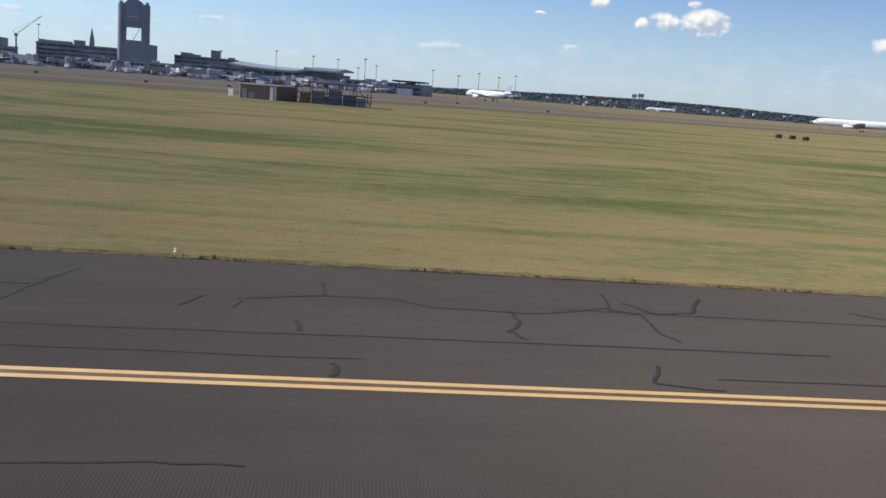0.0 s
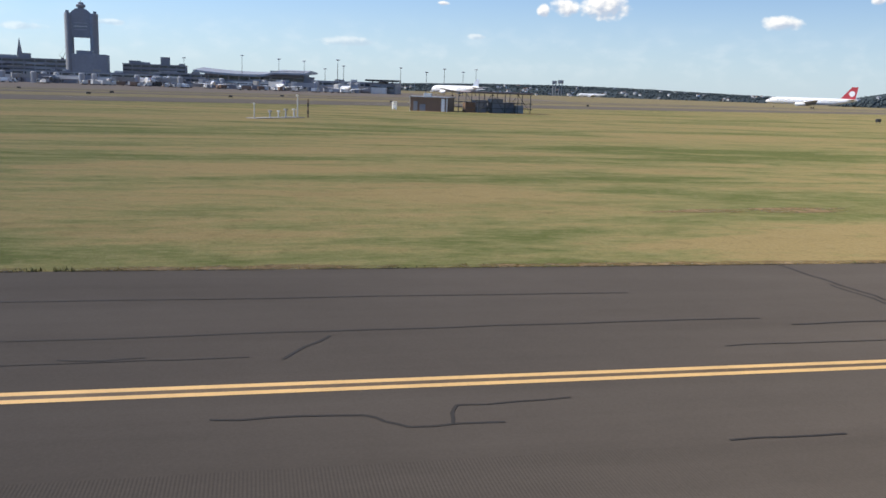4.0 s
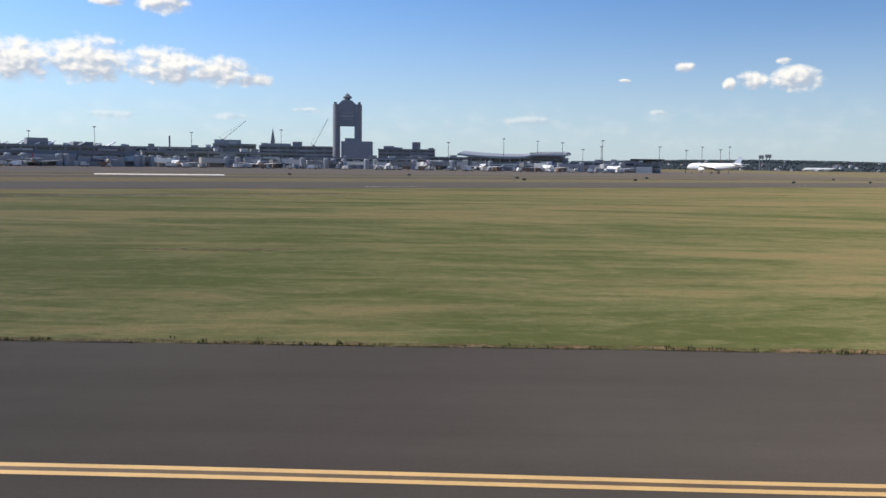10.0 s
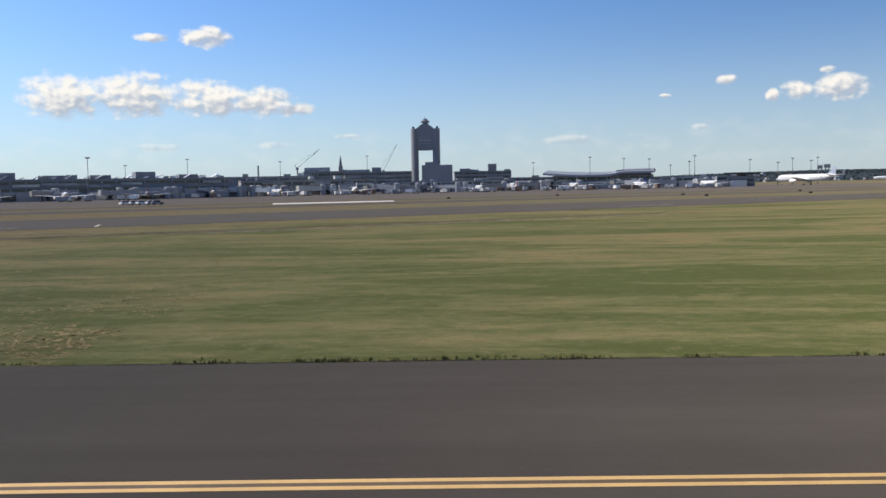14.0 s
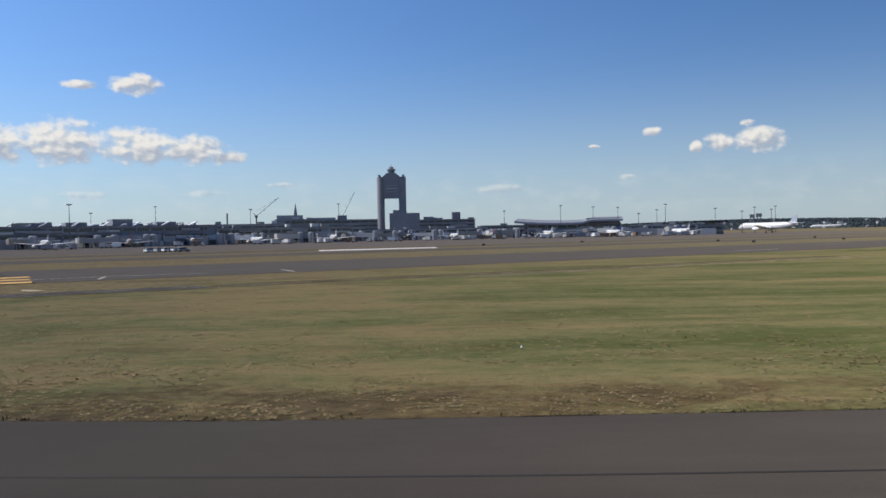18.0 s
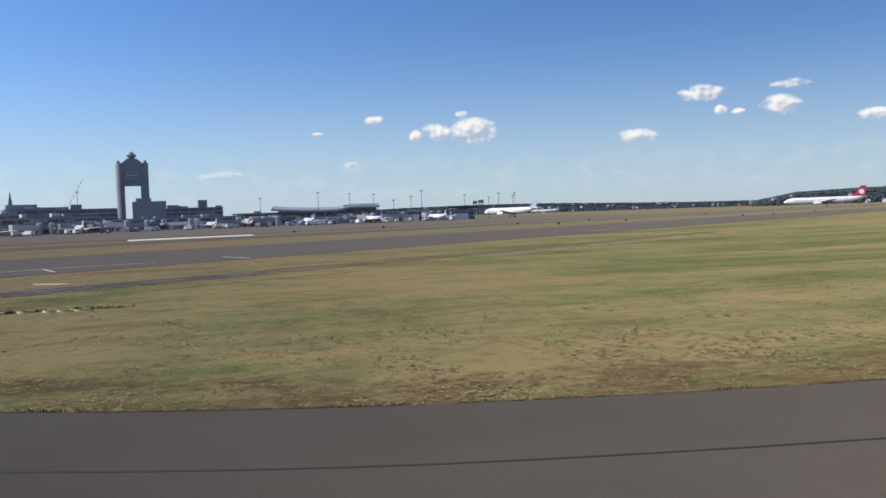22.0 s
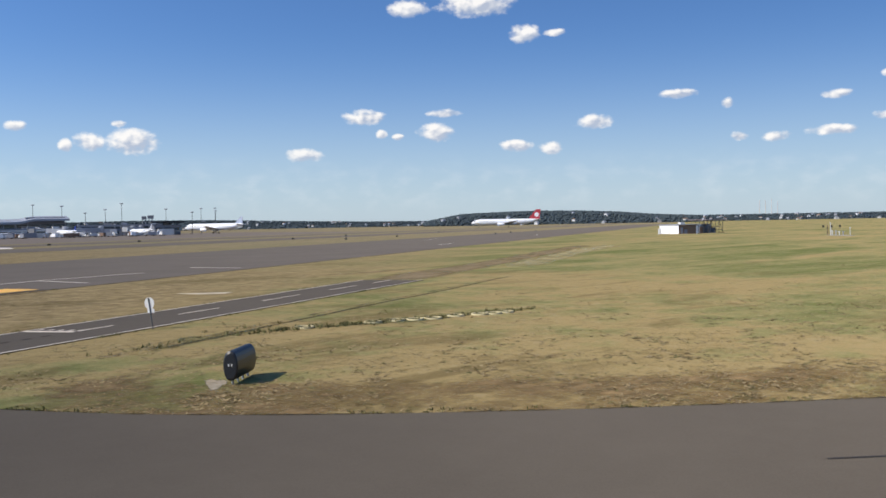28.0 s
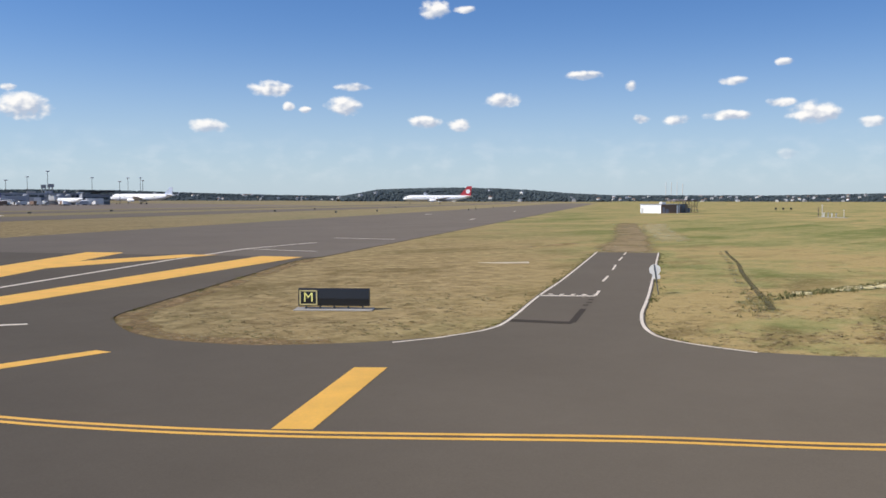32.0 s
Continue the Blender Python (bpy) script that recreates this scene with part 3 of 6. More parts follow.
# ---- painted lines ----
def marking(name, pts, mat, parent, z=0.036):
    bm = bmesh.new()
    sheet(bm, pts, z)
    return part(name, bm, mat, parent)


def ribbon(name, line, w, mat, parent, z=0.036, off=0.0):
    bm = bmesh.new()
    band(bm, line, off - w / 2, off + w / 2, z)
    return part(name, bm, mat, parent)


LINE = [(300, 12.3)] + curve([(40, 12.4), (20, 12.37), (0, 12.25), (-10, 12.16), (-20, 12.11), (-40, 12.02), (-66.2, 11.97)], 4)
LINE_B = curve([(-68.7, 12.05), (-81.5, 12.27), (-92.3, 12.7), (-98, 12.88), (-103.6, 12.98), (-109, 13.2), (-114.5, 13.4), (-124, 13.6), (-136, 13.7), (-146, 13.55), (-158, 13.25), (-164, 12.7), (-170, 11.8)], 4)
LINE_C = curve([(-238.4, 34.0), (-243.3, 40.9), (-247.4, 46.6), (-249.6, 49.4), (-251.4, 52.0), (-253.8, 54.9), (-255.5, 57.0), (-257.1, 59.3), (-258.6, 62.0), (-260.5, 66.5), (-262.5, 73.0)], 4)
for ln in (LINE, LINE_B, LINE_C):
    ribbon("yellow_line", ln, 0.15, YELLOW if ln is LINE_C else YELLOW_FADED, taxiway, off=0.15)
    ribbon("yellow_line", ln, 0.15, YELLOW if ln is LINE_C else YELLOW_FADED, taxiway, off=-0.15)
    ribbon("stained_gap", ln, 0.17, LINE_GAP, taxiway, z=0.0345)

# holding position mark on a dark patch
marking("dark_patch", [(-68.55, 18.6), (-66.5, 18.1), (-66.35, 10.0), (-66.3, 6.2), (-68.75, 6.2), (-68.72, 15.7)], ASPHALT_DARK, taxiway, 0.0385)
for x in (-68.42, -67.86):
    marking("solid_bar", [(x - 0.15, 14.31), (x + 0.15, 14.3), (x + 0.15, 7.0), (x - 0.15, 7.0)], YELLOW, taxiway, 0.043)
for x in (-67.22, -66.66):
    for y in (13.45, 11.92, 10.4, 8.9):
        marking("dash", [(x - 0.15, y + 0.38), (x + 0.15, y + 0.38), (x + 0.15, y - 0.38), (x - 0.15, y - 0.38)], YELLOW, taxiway, 0.043)
# bold yellow marks by the runway end
marking("yellow_bar", [(-250.4, 60.75), (-249.85, 60.1), (-254.95, 56.85), (-255.45, 57.45)], YELLOW, taxiway)
marking("yellow_bar", [(-261.5, 66.7), (-253.5, 67.4), (-253.65, 68.0), (-261.5, 67.5)], YELLOW, taxiway)
marking("chevron", [(-270.6, 71.0), (-249.7, 81.7), (-224.4, 95.3), (-225.8, 98.5), (-250.2, 84.1), (-271.0, 73.0)], YELLOW, taxiway, 0.037)
marking("chevron", [(-268.0, 81.0), (-246.4, 94.0), (-242.0, 98.4), (-227.3, 102.0), (-228.8, 104.4), (-237.6, 103.2), (-230.8, 109.9), (-232.5, 112.7), (-243.2, 102.4), (-269.5, 85.6)], YELLOW, taxiway, 0.037)
ribbon("white_line", [(-275, 69.5), (-248.5, 88.3), (-233.2, 99.3), (-220.9, 107.5), (-209.6, 111.7)], 0.3, WHITE_LINE, taxiway)
ribbon("white_line", [(-221.0, 107.6), (-219.2, 100.0)], 0.3, WHITE_LINE, taxiway, 0.037)
ribbon("white_line", [(-256.0, 76.3), (-252.8, 74.7)], 0.3, WHITE_LINE, taxiway)
ribbon("white_line", [(-201.5, 118.2), (-199.0, 111.2)], 0.4, WHITE_LINE, runway)
for s0, n0 in ((-20, 205), (40, 228), (110, 210)):
    ribbon("white_mark", [rw(s0, n0), rw(s0 + 14, n0 + 1)], 0.4, WHITE_LINE, runway)

# the service road: edge lines, dashes, stop bar and a tarred strip
ribbon("white_line", ROAD_SOUTH, 0.12, WHITE_LINE, taxiway, off=0.12)
ribbon("white_line", ROAD_NORTH + [(-247.0, 62.9)], 0.12, WHITE_LINE, taxiway, off=0.12)
for a, b in (((-231.9, 65.2), (-230.0, 66.2)), ((-225.8, 68.6), (-222.8, 70.1)), ((-219.0, 72.1), (-215.1, 74.2)), ((-211.5, 76.1), (-208.0, 77.9)), ((-205.5, 79.2), (-202.6, 80.7))):
    ribbon("dash", [a, b], 0.13, WHITE_LINE, taxiway)
ribbon("stop_bar", [(-233.6, 67.1), (-232.1, 65.1)], 0.35, WHITE_LINE, taxiway)
for k in range(5):
    ribbon("tooth", [(-233.0 + 0.3 * k, 66.9 - 0.4 * k), (-232.7 + 0.3 * k, 67.05 - 0.4 * k)], 0.2, WHITE_LINE, taxiway, 0.04)
marking("tar_strip", [(-241.3, 63.3), (-240.2, 61.0), (-239.6, 61.2), (-240.5, 63.2)], ASPHALT_DARK, taxiway, 0.034)
ribbon("tar_strip", [(-239.8, 61.2), (-236.3, 63.0)], 0.25, ASPHALT_DARK, taxiway, 0.035)
for x, y in ((-235.4, 63.5), (-234.5, 63.9), (-233.6, 64.4)):
    ribbon("tar_strip", [(x, y), (x + 0.4, y + 0.2)], 0.22, ASPHALT_DARK, taxiway, 0.034)


# ---- cracks and seams ----
def wander(a, b, amp, n, rnd):
    a, b = Vector(a), Vector(b)
    d = (b - a).normalized()
    side = Vector((-d.y, d.x))
    off, res = 0.0, []
    for i in range(n + 1):
        off = off * 0.8 + rnd.uniform(-amp, amp)
        res.append(tuple(a.lerp(b, i / n) + side * off * (1 if 0 < i < n else 0)))
    return res


rnd = random.Random(7)


def crack(a, b, w=0.07, amp=0.08, n=None):
    n = n or max(4, int((Vector(b) - Vector(a)).length / 0.35))
    ribbon("crack", wander(a, b, amp, n, rnd), w, CRACK, taxiway, 0.0365 + 0.0006 * rnd.randrange(5))


for y0, y1, w in ((15.0, 14.55, 0.055), (17.45, 17.5, 0.04), (13.55, 13.4, 0.03)):
    x = 40.0
    while x > -55:
        step = min(rnd.uniform(10, 26), x + 56)
        if step < 3:
            break
        crack((x, y0 + rnd.uniform(-0.08, 0.08)), (x - step, y1 + rnd.uniform(-0.1, 0.1)), w, 0.03, 30)
        x -= step + rnd.uniform(0, 3 if w > 0.05 else 14)
def crack_line(points, w=0.08):
    """A sealed crack through the points, crooked between them."""
    for a, b in zip(points, points[1:]):
        crack(a, b, w * 0.72, 0.05)


crack_line([(11.8, 16.3), (11.8, 17.1), (13.5, 17.65), (14.9, 17.7), (15.6, 17.1), (17.9, 17.1), (19.6, 17.9)], 0.07)
crack_line([(13.4, 18.9), (13.5, 17.6)], 0.13)
crack_line([(17.2, 17.2), (17.3, 16.4), (16.9, 15.6), (17.2, 15.1)], 0.11)
crack_line([(19.8, 19.3), (19.5, 17.7), (20.1, 17.4), (20.0, 16.1), (20.2, 15.4)], 0.10)
crack_line([(20.0, 18.4), (20.5, 17.5), (21.4, 17.8), (22.1, 19.2)], 0.12)
crack_line([(13.0, 15.7), (13.1, 15.0)], 0.14)
crack_line([(13.7, 13.3), (13.7, 12.65)], 0.14)
crack_line([(19.2, 13.9), (18.8, 13.0), (19.9, 12.75)], 0.09)
crack_line([(8.3, 19.0), (7.9, 17.3), (7.7, 16.1)], 0.08)
crack_line([(6.5, 16.5), (6.6, 15.6), (6.9, 14.7)], 0.16)
crack_line([(7.9, 17.8), (8.3, 18.9)], 0.09)
crack_line([(11.1, 17.2), (10.8, 16.3)], 0.10)
crack_line([(-3.4, 17.4), (-3.3, 16.1), (-3.5, 15.2), (-3.2, 14.2), (-2.6, 13.8)], 0.13)
crack_line([(-3.1, 16.4), (-3.4, 15.8)], 0.10)
crack_line([(-0.8, 17.9), (-1.2, 16.3), (-1.1, 15.6)], 0.12)
crack_line([(0.5, 18.3), (0.0, 17.9), (0.1, 17.5)], 0.09)
crack_line([(1.8, 19.1), (1.5, 17.8), (1.8, 16.7), (2.4, 16.45)], 0.12)
crack_line([(-4.8, 17.4), (-4.7, 15.5)], 0.09)
crack_line([(-4.3, 13.8), (-1.8, 13.7), (0.6, 13.3)], 0.05)
crack_line([(-6.4, 10.85), (-4.8, 11.0), (-4.0, 10.95), (-3.5, 10.85), (-2.9, 10.95), (-2.5, 10.7), (-1.8, 10.9)], 0.05)
crack_line([(-4.8, 11.0), (-4.75, 11.4), (-4.25, 11.5), (-4.1, 11.75), (-4.3, 11.95)], 0.06)
crack_line([(10.0, 9.4), (12.8, 9.5)], 0.06)
crack_line([(-33.9, 9.4), (-32.2, 9.4)], 0.06)
crack_line([(25.5, 18.6), (27.2, 17.2), (29.6, 17.5)], 0.08)
crack((-16.1, 14.7), (-8.6, 20.2), 0.08, 0.03)
crack((-26.15, 20.3), (-26.0, 12.45), 0.07, 0.07)
crack((-26.3, 17.9), (-26.15, 13.6), 0.06, 0.07)
crack((-26.0, 10.6), (-25.8, 9.3), 0.06, 0.06)
crack((-42.8, 13.65), (-41.5, 13.65), 0.05, 0.08)
crack((-39.4, 13.35), (-38.55, 14.62), 0.06, 0.07)
crack((-40.4, 10.9), (-38.4, 10.82), 0.05, 0.06)
crack((-38.4, 10.82), (-37.9, 10.35), 0.06, 0.04)
crack((-37.9, 10.35), (-36.6, 10.36), 0.05, 0.05)
crack((-37.3, 10.4), (-37.1, 11.05), 0.05, 0.04)
crack((-37.1, 11.05), (-35.4, 11.15), 0.04, 0.04)
crack((-96.9, 12.1), (-95.3, 11.75), 0.06, 0.05)
crack((-79.7, 11.85), (-79.6, 6.5), 0.20, 0.04)
ribbon("cable_groove", [(-68.95, 20.8), (-68.6, 18.5)], 0.10, CRACK, taxiway, 0.04)
ribbon("cable_groove", [(-68.75, 20.8), (-68.35, 18.5)], 0.08, CRACK, taxiway, 0.041)
SEAM = curve([(-172, 17.1), (-182.5, 17.6), (-192, 18.5), (-199, 19.7), (-209, 22.5), (-219, 27.2), (-225.6, 31.2), (-229.6, 34.1)])
ribbon("seam", SEAM, 0.09, CRACK, taxiway, 0.037)
for x, y in ((-248.0, 48.6), (-241.5, 41.3)):
    bm = bmesh.new()
    add_lathe(bm, [(0.14, 0.03), (0.14, 0.038), (0.12, 0.041)], 20, Matrix.Translation((x, y, 0)))
    part("manhole_cover", bm, GREY_DARK, taxiway)
# dirt ring, ditch and worn places in the grass
def blot(name, cx, cy, rx, ry, mat, label, rot=0.0, z=0.008, cat="bare ground"):
    r = random.Random(int(cx * 13 + cy))
    pts = []
    for i in range(40):
        a = 2 * math.pi * i / 40
        k = 1 + 0.22 * math.sin(3 * a + cx) + r.uniform(-0.12, 0.12)
        x, y = rx * k * math.cos(a), ry * k * math.sin(a)
        pts.append((cx + x * math.cos(rot) - y * math.sin(rot), cy + x * math.sin(rot) + y * math.cos(rot)))
    bm = bmesh.new()
    fade = bm.verts.layers.float.new("fade")
    rim = [bm.verts.new((x, y, z)) for x, y in pts]
    mid = [bm.verts.new((cx + (x - cx) * 0.55, cy + (y - cy) * 0.55, z)) for x, y in pts]
    for v in mid:
        v[fade] = 1.0
    for i in range(40):
        bm.faces.new((rim[i], rim[(i + 1) % 40], mid[(i + 1) % 40], mid[i]))
    bm.faces.new(mid)
    return structure(name, bm, mat, label, cat)


DRY = patch_material("dry_brown_thatch", (0.20, 0.13, 0.065), (0.36, 0.25, 0.13), 0.5)
MUD = patch_material("ditch_mud", (0.085, 0.066, 0.038), (0.22, 0.165, 0.092), 0.42, 2.6, 0.16)
PALE_EARTH = patch_material("pale_worn_soil", (0.26, 0.215, 0.15), (0.40, 0.345, 0.25), 0.6, 2.4)
EARTH = patch_material("bare_earth_soil", (0.20, 0.14, 0.08), (0.34, 0.25, 0.15), 0.62, 0.7)
blot("bare_earth", -69.0, 27.3, 3.6, 3.2, EARTH, "bare brown earth round the red drum")
blot("bare_earth", -233.6, 49.3, 1.15, 0.42, PALE_EARTH, "pale worn earth beside the curved sign", 1.08)
blot("scrub_patch", -219.5, 57.4, 6.4, 0.8, patch_material("low_scrub", (0.06, 0.07, 0.025), (0.14, 0.13, 0.055), 0.5, 1.5), "dark scrubby weeds round a row of rings", -0.14, 0.010, "weeds")
blot("scrub_patch", -229.6, 58.7, 4.4, 1.3, patch_material("ditch_scrub", (0.085, 0.085, 0.036), (0.19, 0.17, 0.075), 0.46, 1.8, 0.16), "scrubby weeds at the ditch's near end", 0.42, 0.0105, "weeds")
for k, (x, y, a, b) in enumerate(((-60, 148, 5, 1.6), (-52, 146, 3, 1.2), (-196, 92, 9, 0.9), (-120, 44, 6, 1.0), (-20, 31, 7, 1.1))):
    blot("dry_patch", x, y, a, b, DRY, "dry brown patch in the grass", 0.1, 0.009 + 0.001 * k)
DITCH = curve([(-235.0, 56.3), (-233.1, 57.2), (-229.0, 59.2), (-223.1, 62.2), (-215.5, 66.0), (-208.2, 69.4), (-199.0, 74.2), (-191.7, 77.7)])
structure("ditch", soft_band(DITCH, lambda u: 0.62 - 0.3 * u, 0.011), MUD, "narrow dark drainage ditch through the grass", "ditch")
structure("ditch_bank", soft_band([(x + 0.25, y - 0.45) for x, y in DITCH[6:]], lambda u: 0.30 - 0.08 * u, 0.013), patch_material("bank_scrub", (0.04, 0.038, 0.018), (0.12, 0.10, 0.05), 0.56, 3.0), "dark broken bank of the ditch", "bank")
structure("pale_verge", soft_band(curve([(-186, 84.2), (-165, 97), (-140, 112), (-112, 126.5)], 8), lambda u: 3.4, 0.0125), patch_material("pale_straw", (0.30, 0.25, 0.13), (0.42, 0.35, 0.19), 0.52, 0.9, 0.25), "pale straw verge beside the dirt track", "verge")


THATCH = patch_material("edge_thatch", (0.13, 0.085, 0.04), (0.34, 0.235, 0.12), 0.50, 1.2)
BEND_THATCH = patch_material("bend_thatch", (0.112, 0.076, 0.035), (0.28, 0.19, 0.09), 0.50, 0.5, begin=(150.0, 195.0))
near_bend = [q for q in EDGE if q[0] < -145]
for ln, w, mat, lab, z in ((near_bend, 8.5, BEND_THATCH, "dead brown thatch along the taxiway bend", 0.006), ([q for q in EDGE if -150 < q[0] < 60], 1.2, THATCH, "narrow brown rim of the lawn", 0.0065), (ISLAND, 2.4, THATCH, "dead brown thatch round the grass island", 0.006)):
    structure("dry_verge", soft_band(ln, lambda u: w, z, True), mat, lab, "verge")


# the shadow line at the pavement edge, painted as a thin dark ribbon
structure("edge_shadow", soft_band([q for q in EDGE if q[0] < 60], lambda u: 0.12, 0.037), patch_material("edge_shadow_tone", (0.022, 0.019, 0.012), (0.07, 0.058, 0.032), 0.50, 1.6), "dark broken shadow line painted along the asphalt's edge", "soil")


# ---- tufts: the ragged rim of the lawn and its blades ----
def tufts(name, places, size, mat, label, lie=0.0):
    r = random.Random(len(places))
    vs, fs = [], []
    for x, y, k in places:
        for b in range(5):
            a = r.uniform(0, 6.28)
            h, w, l = size * k * r.uniform(0.6, 1.3), size * k * 0.22, size * k * r.uniform(0.2, 0.7)
            if lie:
                h, w, l = h * 0.22, w * 1.6, l + size * k * lie
            ox, oy = x + r.uniform(-0.5, 0.5) * size * 1.6, y + r.uniform(-0.5, 0.5) * size * 1.6
            n = len(vs)
            vs += [(ox - w * math.sin(a), oy + w * math.cos(a), 0.0), (ox + w * math.sin(a), oy - w * math.cos(a), 0.0), (ox + l * math.cos(a), oy + l * math.sin(a), h)]
            fs.append((n, n + 1, n + 2))
    me = bpy.data.meshes.new(name)
    me.from_pydata(vs, [], fs)
    me.materials.append(mat)
    return tagged(new(name, me), label, "grass", kind="stuff")


def blade_material(name, lo, hi):
    k = material(name, 0.9)
    isl = k.n.new("ShaderNodeNewGeometry").outputs["Random Per Island"]
    v = k.math("ADD", k.math("MULTIPLY", isl, 0.4), k.math("MULTIPLY", k.noise(k.scaled(k.place, (0.1, 0.3, 1)), 1.2, 4.0, 0.7), 0.6))
    k.put(k.b.inputs["Base Color"], k.ramp(v, (0.3, lo), (0.7, hi)))
    k.b.inputs["Specular IOR Level"].default_value = 0.1
    return k.mat


RIM = blade_material("rim_grass", (0.06, 0.072, 0.026), (0.19, 0.165, 0.065))
rnd = random.Random(21)
rim = []
edge_all = [q for q in EDGE if q[0] < 60] + ROAD_SOUTH
for a, b in list(zip(edge_all, edge_all[1:])) + list(zip(ISLAND, ISLAND[1:])) + list(zip(ROAD_NORTH, ROAD_NORTH[1:])):
    a, b = Vector(a), Vector(b)
    d = b - a
    side = Vector((d.y, -d.x)).normalized()
    middle = -155 < a.x < -75 and a.y < 30
    for i in range(int(d.length * (22 if middle else 13))):
        q = a.lerp(b, rnd.random()) + side * (abs(rnd.gauss(0, 0.22)) - 0.05)
        clump = 0.5 + noise.noise((q.x * 0.6, q.y * 0.6, 0)) * 0.9
        if rnd.random() < 0.35 + clump * 0.5:
            rim.append((q.x, q.y, max(0.35, clump * (1.35 if middle else 1.0))))
tufts("rim_grass", rim, 0.095, RIM, "ragged dark grass overhanging the asphalt edge")


def inside(px, py, poly):
    """Which of the places lie inside the polygon."""
    hit = np.zeros(len(px), bool)
    for (x0, y0), (x1, y1) in zip(poly, poly[1:] + poly[:1]):
        cross = ((y0 > py) != (y1 > py)) & (px < (x1 - x0) * (py - y0) / ((y1 - y0) or 1e-9) + x0)
        hit ^= cross
    return hit


def scatter(name, count, x0, x1, y0, y1, reach, size, mat, label, seed):
    """Tufts on the lawn beside the bend, thinner with the distance from the taxiway."""
    r = np.random.RandomState(seed)
    px, py = r.uniform(x0, x1, count), r.uniform(y0, y1, count)
    spine = [(-165, 1), (-180, 2), (-192, 3), (-202, 5), (-212, 8), (-221, 12), (-229, 16), (-237, 21), (-245, 27), (-252, 33), (-259, 39), (-265, 44)]
    near = np.min([np.hypot(px - x, py - y) for x, y in spine], axis=0)
    keep = (r.uniform(0, 1, count) < np.exp(-np.maximum(0, near - 18) / reach)) & ~inside(px, py, PAVED)
    spots = [(x, y, max(0.4, 1.0 + 0.9 * noise.noise((x * 0.35, y * 0.35, 3.0)))) for x, y in zip(px[keep], py[keep]) if noise.noise((x * 0.22, y * 0.22, 9.0)) > -0.25]
    return tufts(name, spots, size, mat, label, 0.9)


STRAW = blade_material("straw_tufts", (0.17, 0.125, 0.06), (0.36, 0.275, 0.14))
DULL_GREEN = blade_material("dull_green_tufts", (0.085, 0.082, 0.034), (0.21, 0.185, 0.075))
scatter("straw_grass", 90000, -252, -160, 20, 100, 11.0, 0.10, STRAW, "dry straw tufts over the mown lawn", 3)
scatter("green_grass", 26000, -252, -160, 20, 100, 11.0, 0.09, DULL_GREEN, "dull green tufts over the mown lawn", 4)

# ---- small things along the taxiway ----
def edge_light(x, y):
    t = thing("taxiway_light", pose(x, y, 0.03), "taxiway edge light on a white disc with a red marker rod", "light", "taxiway edge lights")
    bm = bmesh.new()
    add_lathe(bm, [(0.14, 0), (0.14, 0.02), (0.11, 0.03)], 20)
    part("base_disc", bm, WHITE, t, "white round base")
    bm = bmesh.new()
    add_lathe(bm, [(0.02, 0.02), (0.02, 0.17), (0.04, 0.18), (0.04, 0.21), (0.05, 0.22), (0.045, 0.29), (0.02, 0.32)], 14, Matrix.Translation((0.035, 0.0, 0)))
    part("lamp", bm, BLACK, t, "dark lamp on a short stem", smooth=True)
    bm = bmesh.new()
    add_lathe(bm, [(0.02, 0.02), (0.02, 0.44), (0.012, 0.46)], 10, Matrix.Translation((-0.04, 0, 0)))
    part("marker_rod", bm, ORANGE, t, "thin red marker rod", smooth=True)
    return t


first_light = edge_light(-4.1, 12.85)
for x, y in ((-18.2, 12.9), (-49.6, 13.05), (-94.4, 13.4), (-138.5, 14.35), (-169.7, 14.2)):
    copy_thing(first_light, pose(x, y, 0.03))


def guard_light(x, y):
    t = thing("guard_light", pose(x, y, 0.03) @ Matrix.Scale(0.87, 4), "twin runway guard light, dark lamp heads on a white post", "light")
    bm = bmesh.new()
    add_lathe(bm, [(0.26, 0), (0.26, 0.025), (0.2, 0.05)], 20)
    part("foot", bm, WHITE_OLD, t, "pale round foot")
    bm = bmesh.new()
    add_lathe(bm, [(0.04, 0.04), (0.035, 0.40)], 12)
    part("post", bm, WHITE, t, smooth=True)
    bm = bmesh.new()
    add_box(bm, (0.12, 0.44, 0.09), (0.02, 0, 0.37), 0, bevel=0.02)
    part("bracket", bm, GREY_DARK, t)
    for dy in (-0.16, 0.16):
        m = Matrix.Translation((-0.02, dy, 0.54)) @ Euler((0, radians(-78), 0)).to_matrix().to_4x4()
        bm = bmesh.new()
        add_lathe(bm, [(0.05, -0.17), (0.10, -0.14), (0.13, -0.02), (0.135, 0.10), (0.12, 0.10), (0.11, 0.03)], 18, m)
        head = part("lamp_head", bm, plain("sooty_brown_metal", (0.085, 0.07, 0.065), 0.6), t, "dark hooded lamp head", smooth=True)
        bm = bmesh.new()
        add_lathe(bm, [(0.115, 0.03), (0.09, 0.05), (0.02, 0.06)], 18, m)
        part("lens", bm, WHITE, head, "pale lens", smooth=True)
    return t


guard_light(-68.62, 15.84)


def word(text, size, mat, parent, m, name="lettering"):
    cu = bpy.data.curves.new(name, "FONT")
    cu.body, cu.size, cu.align_x, cu.align_y, cu.extrude = text, size, "CENTER", "CENTER", 0.004
    tmp = bpy.data.objects.new("tmp", cu)
    me = bpy.data.meshes.new_from_object(tmp)
    bpy.data.objects.remove(tmp)
    me.materials.clear()
    me.materials.append(mat)
    ob = new(name, me)
    ob.parent = parent
    ob.matrix_basis = m
    return ob


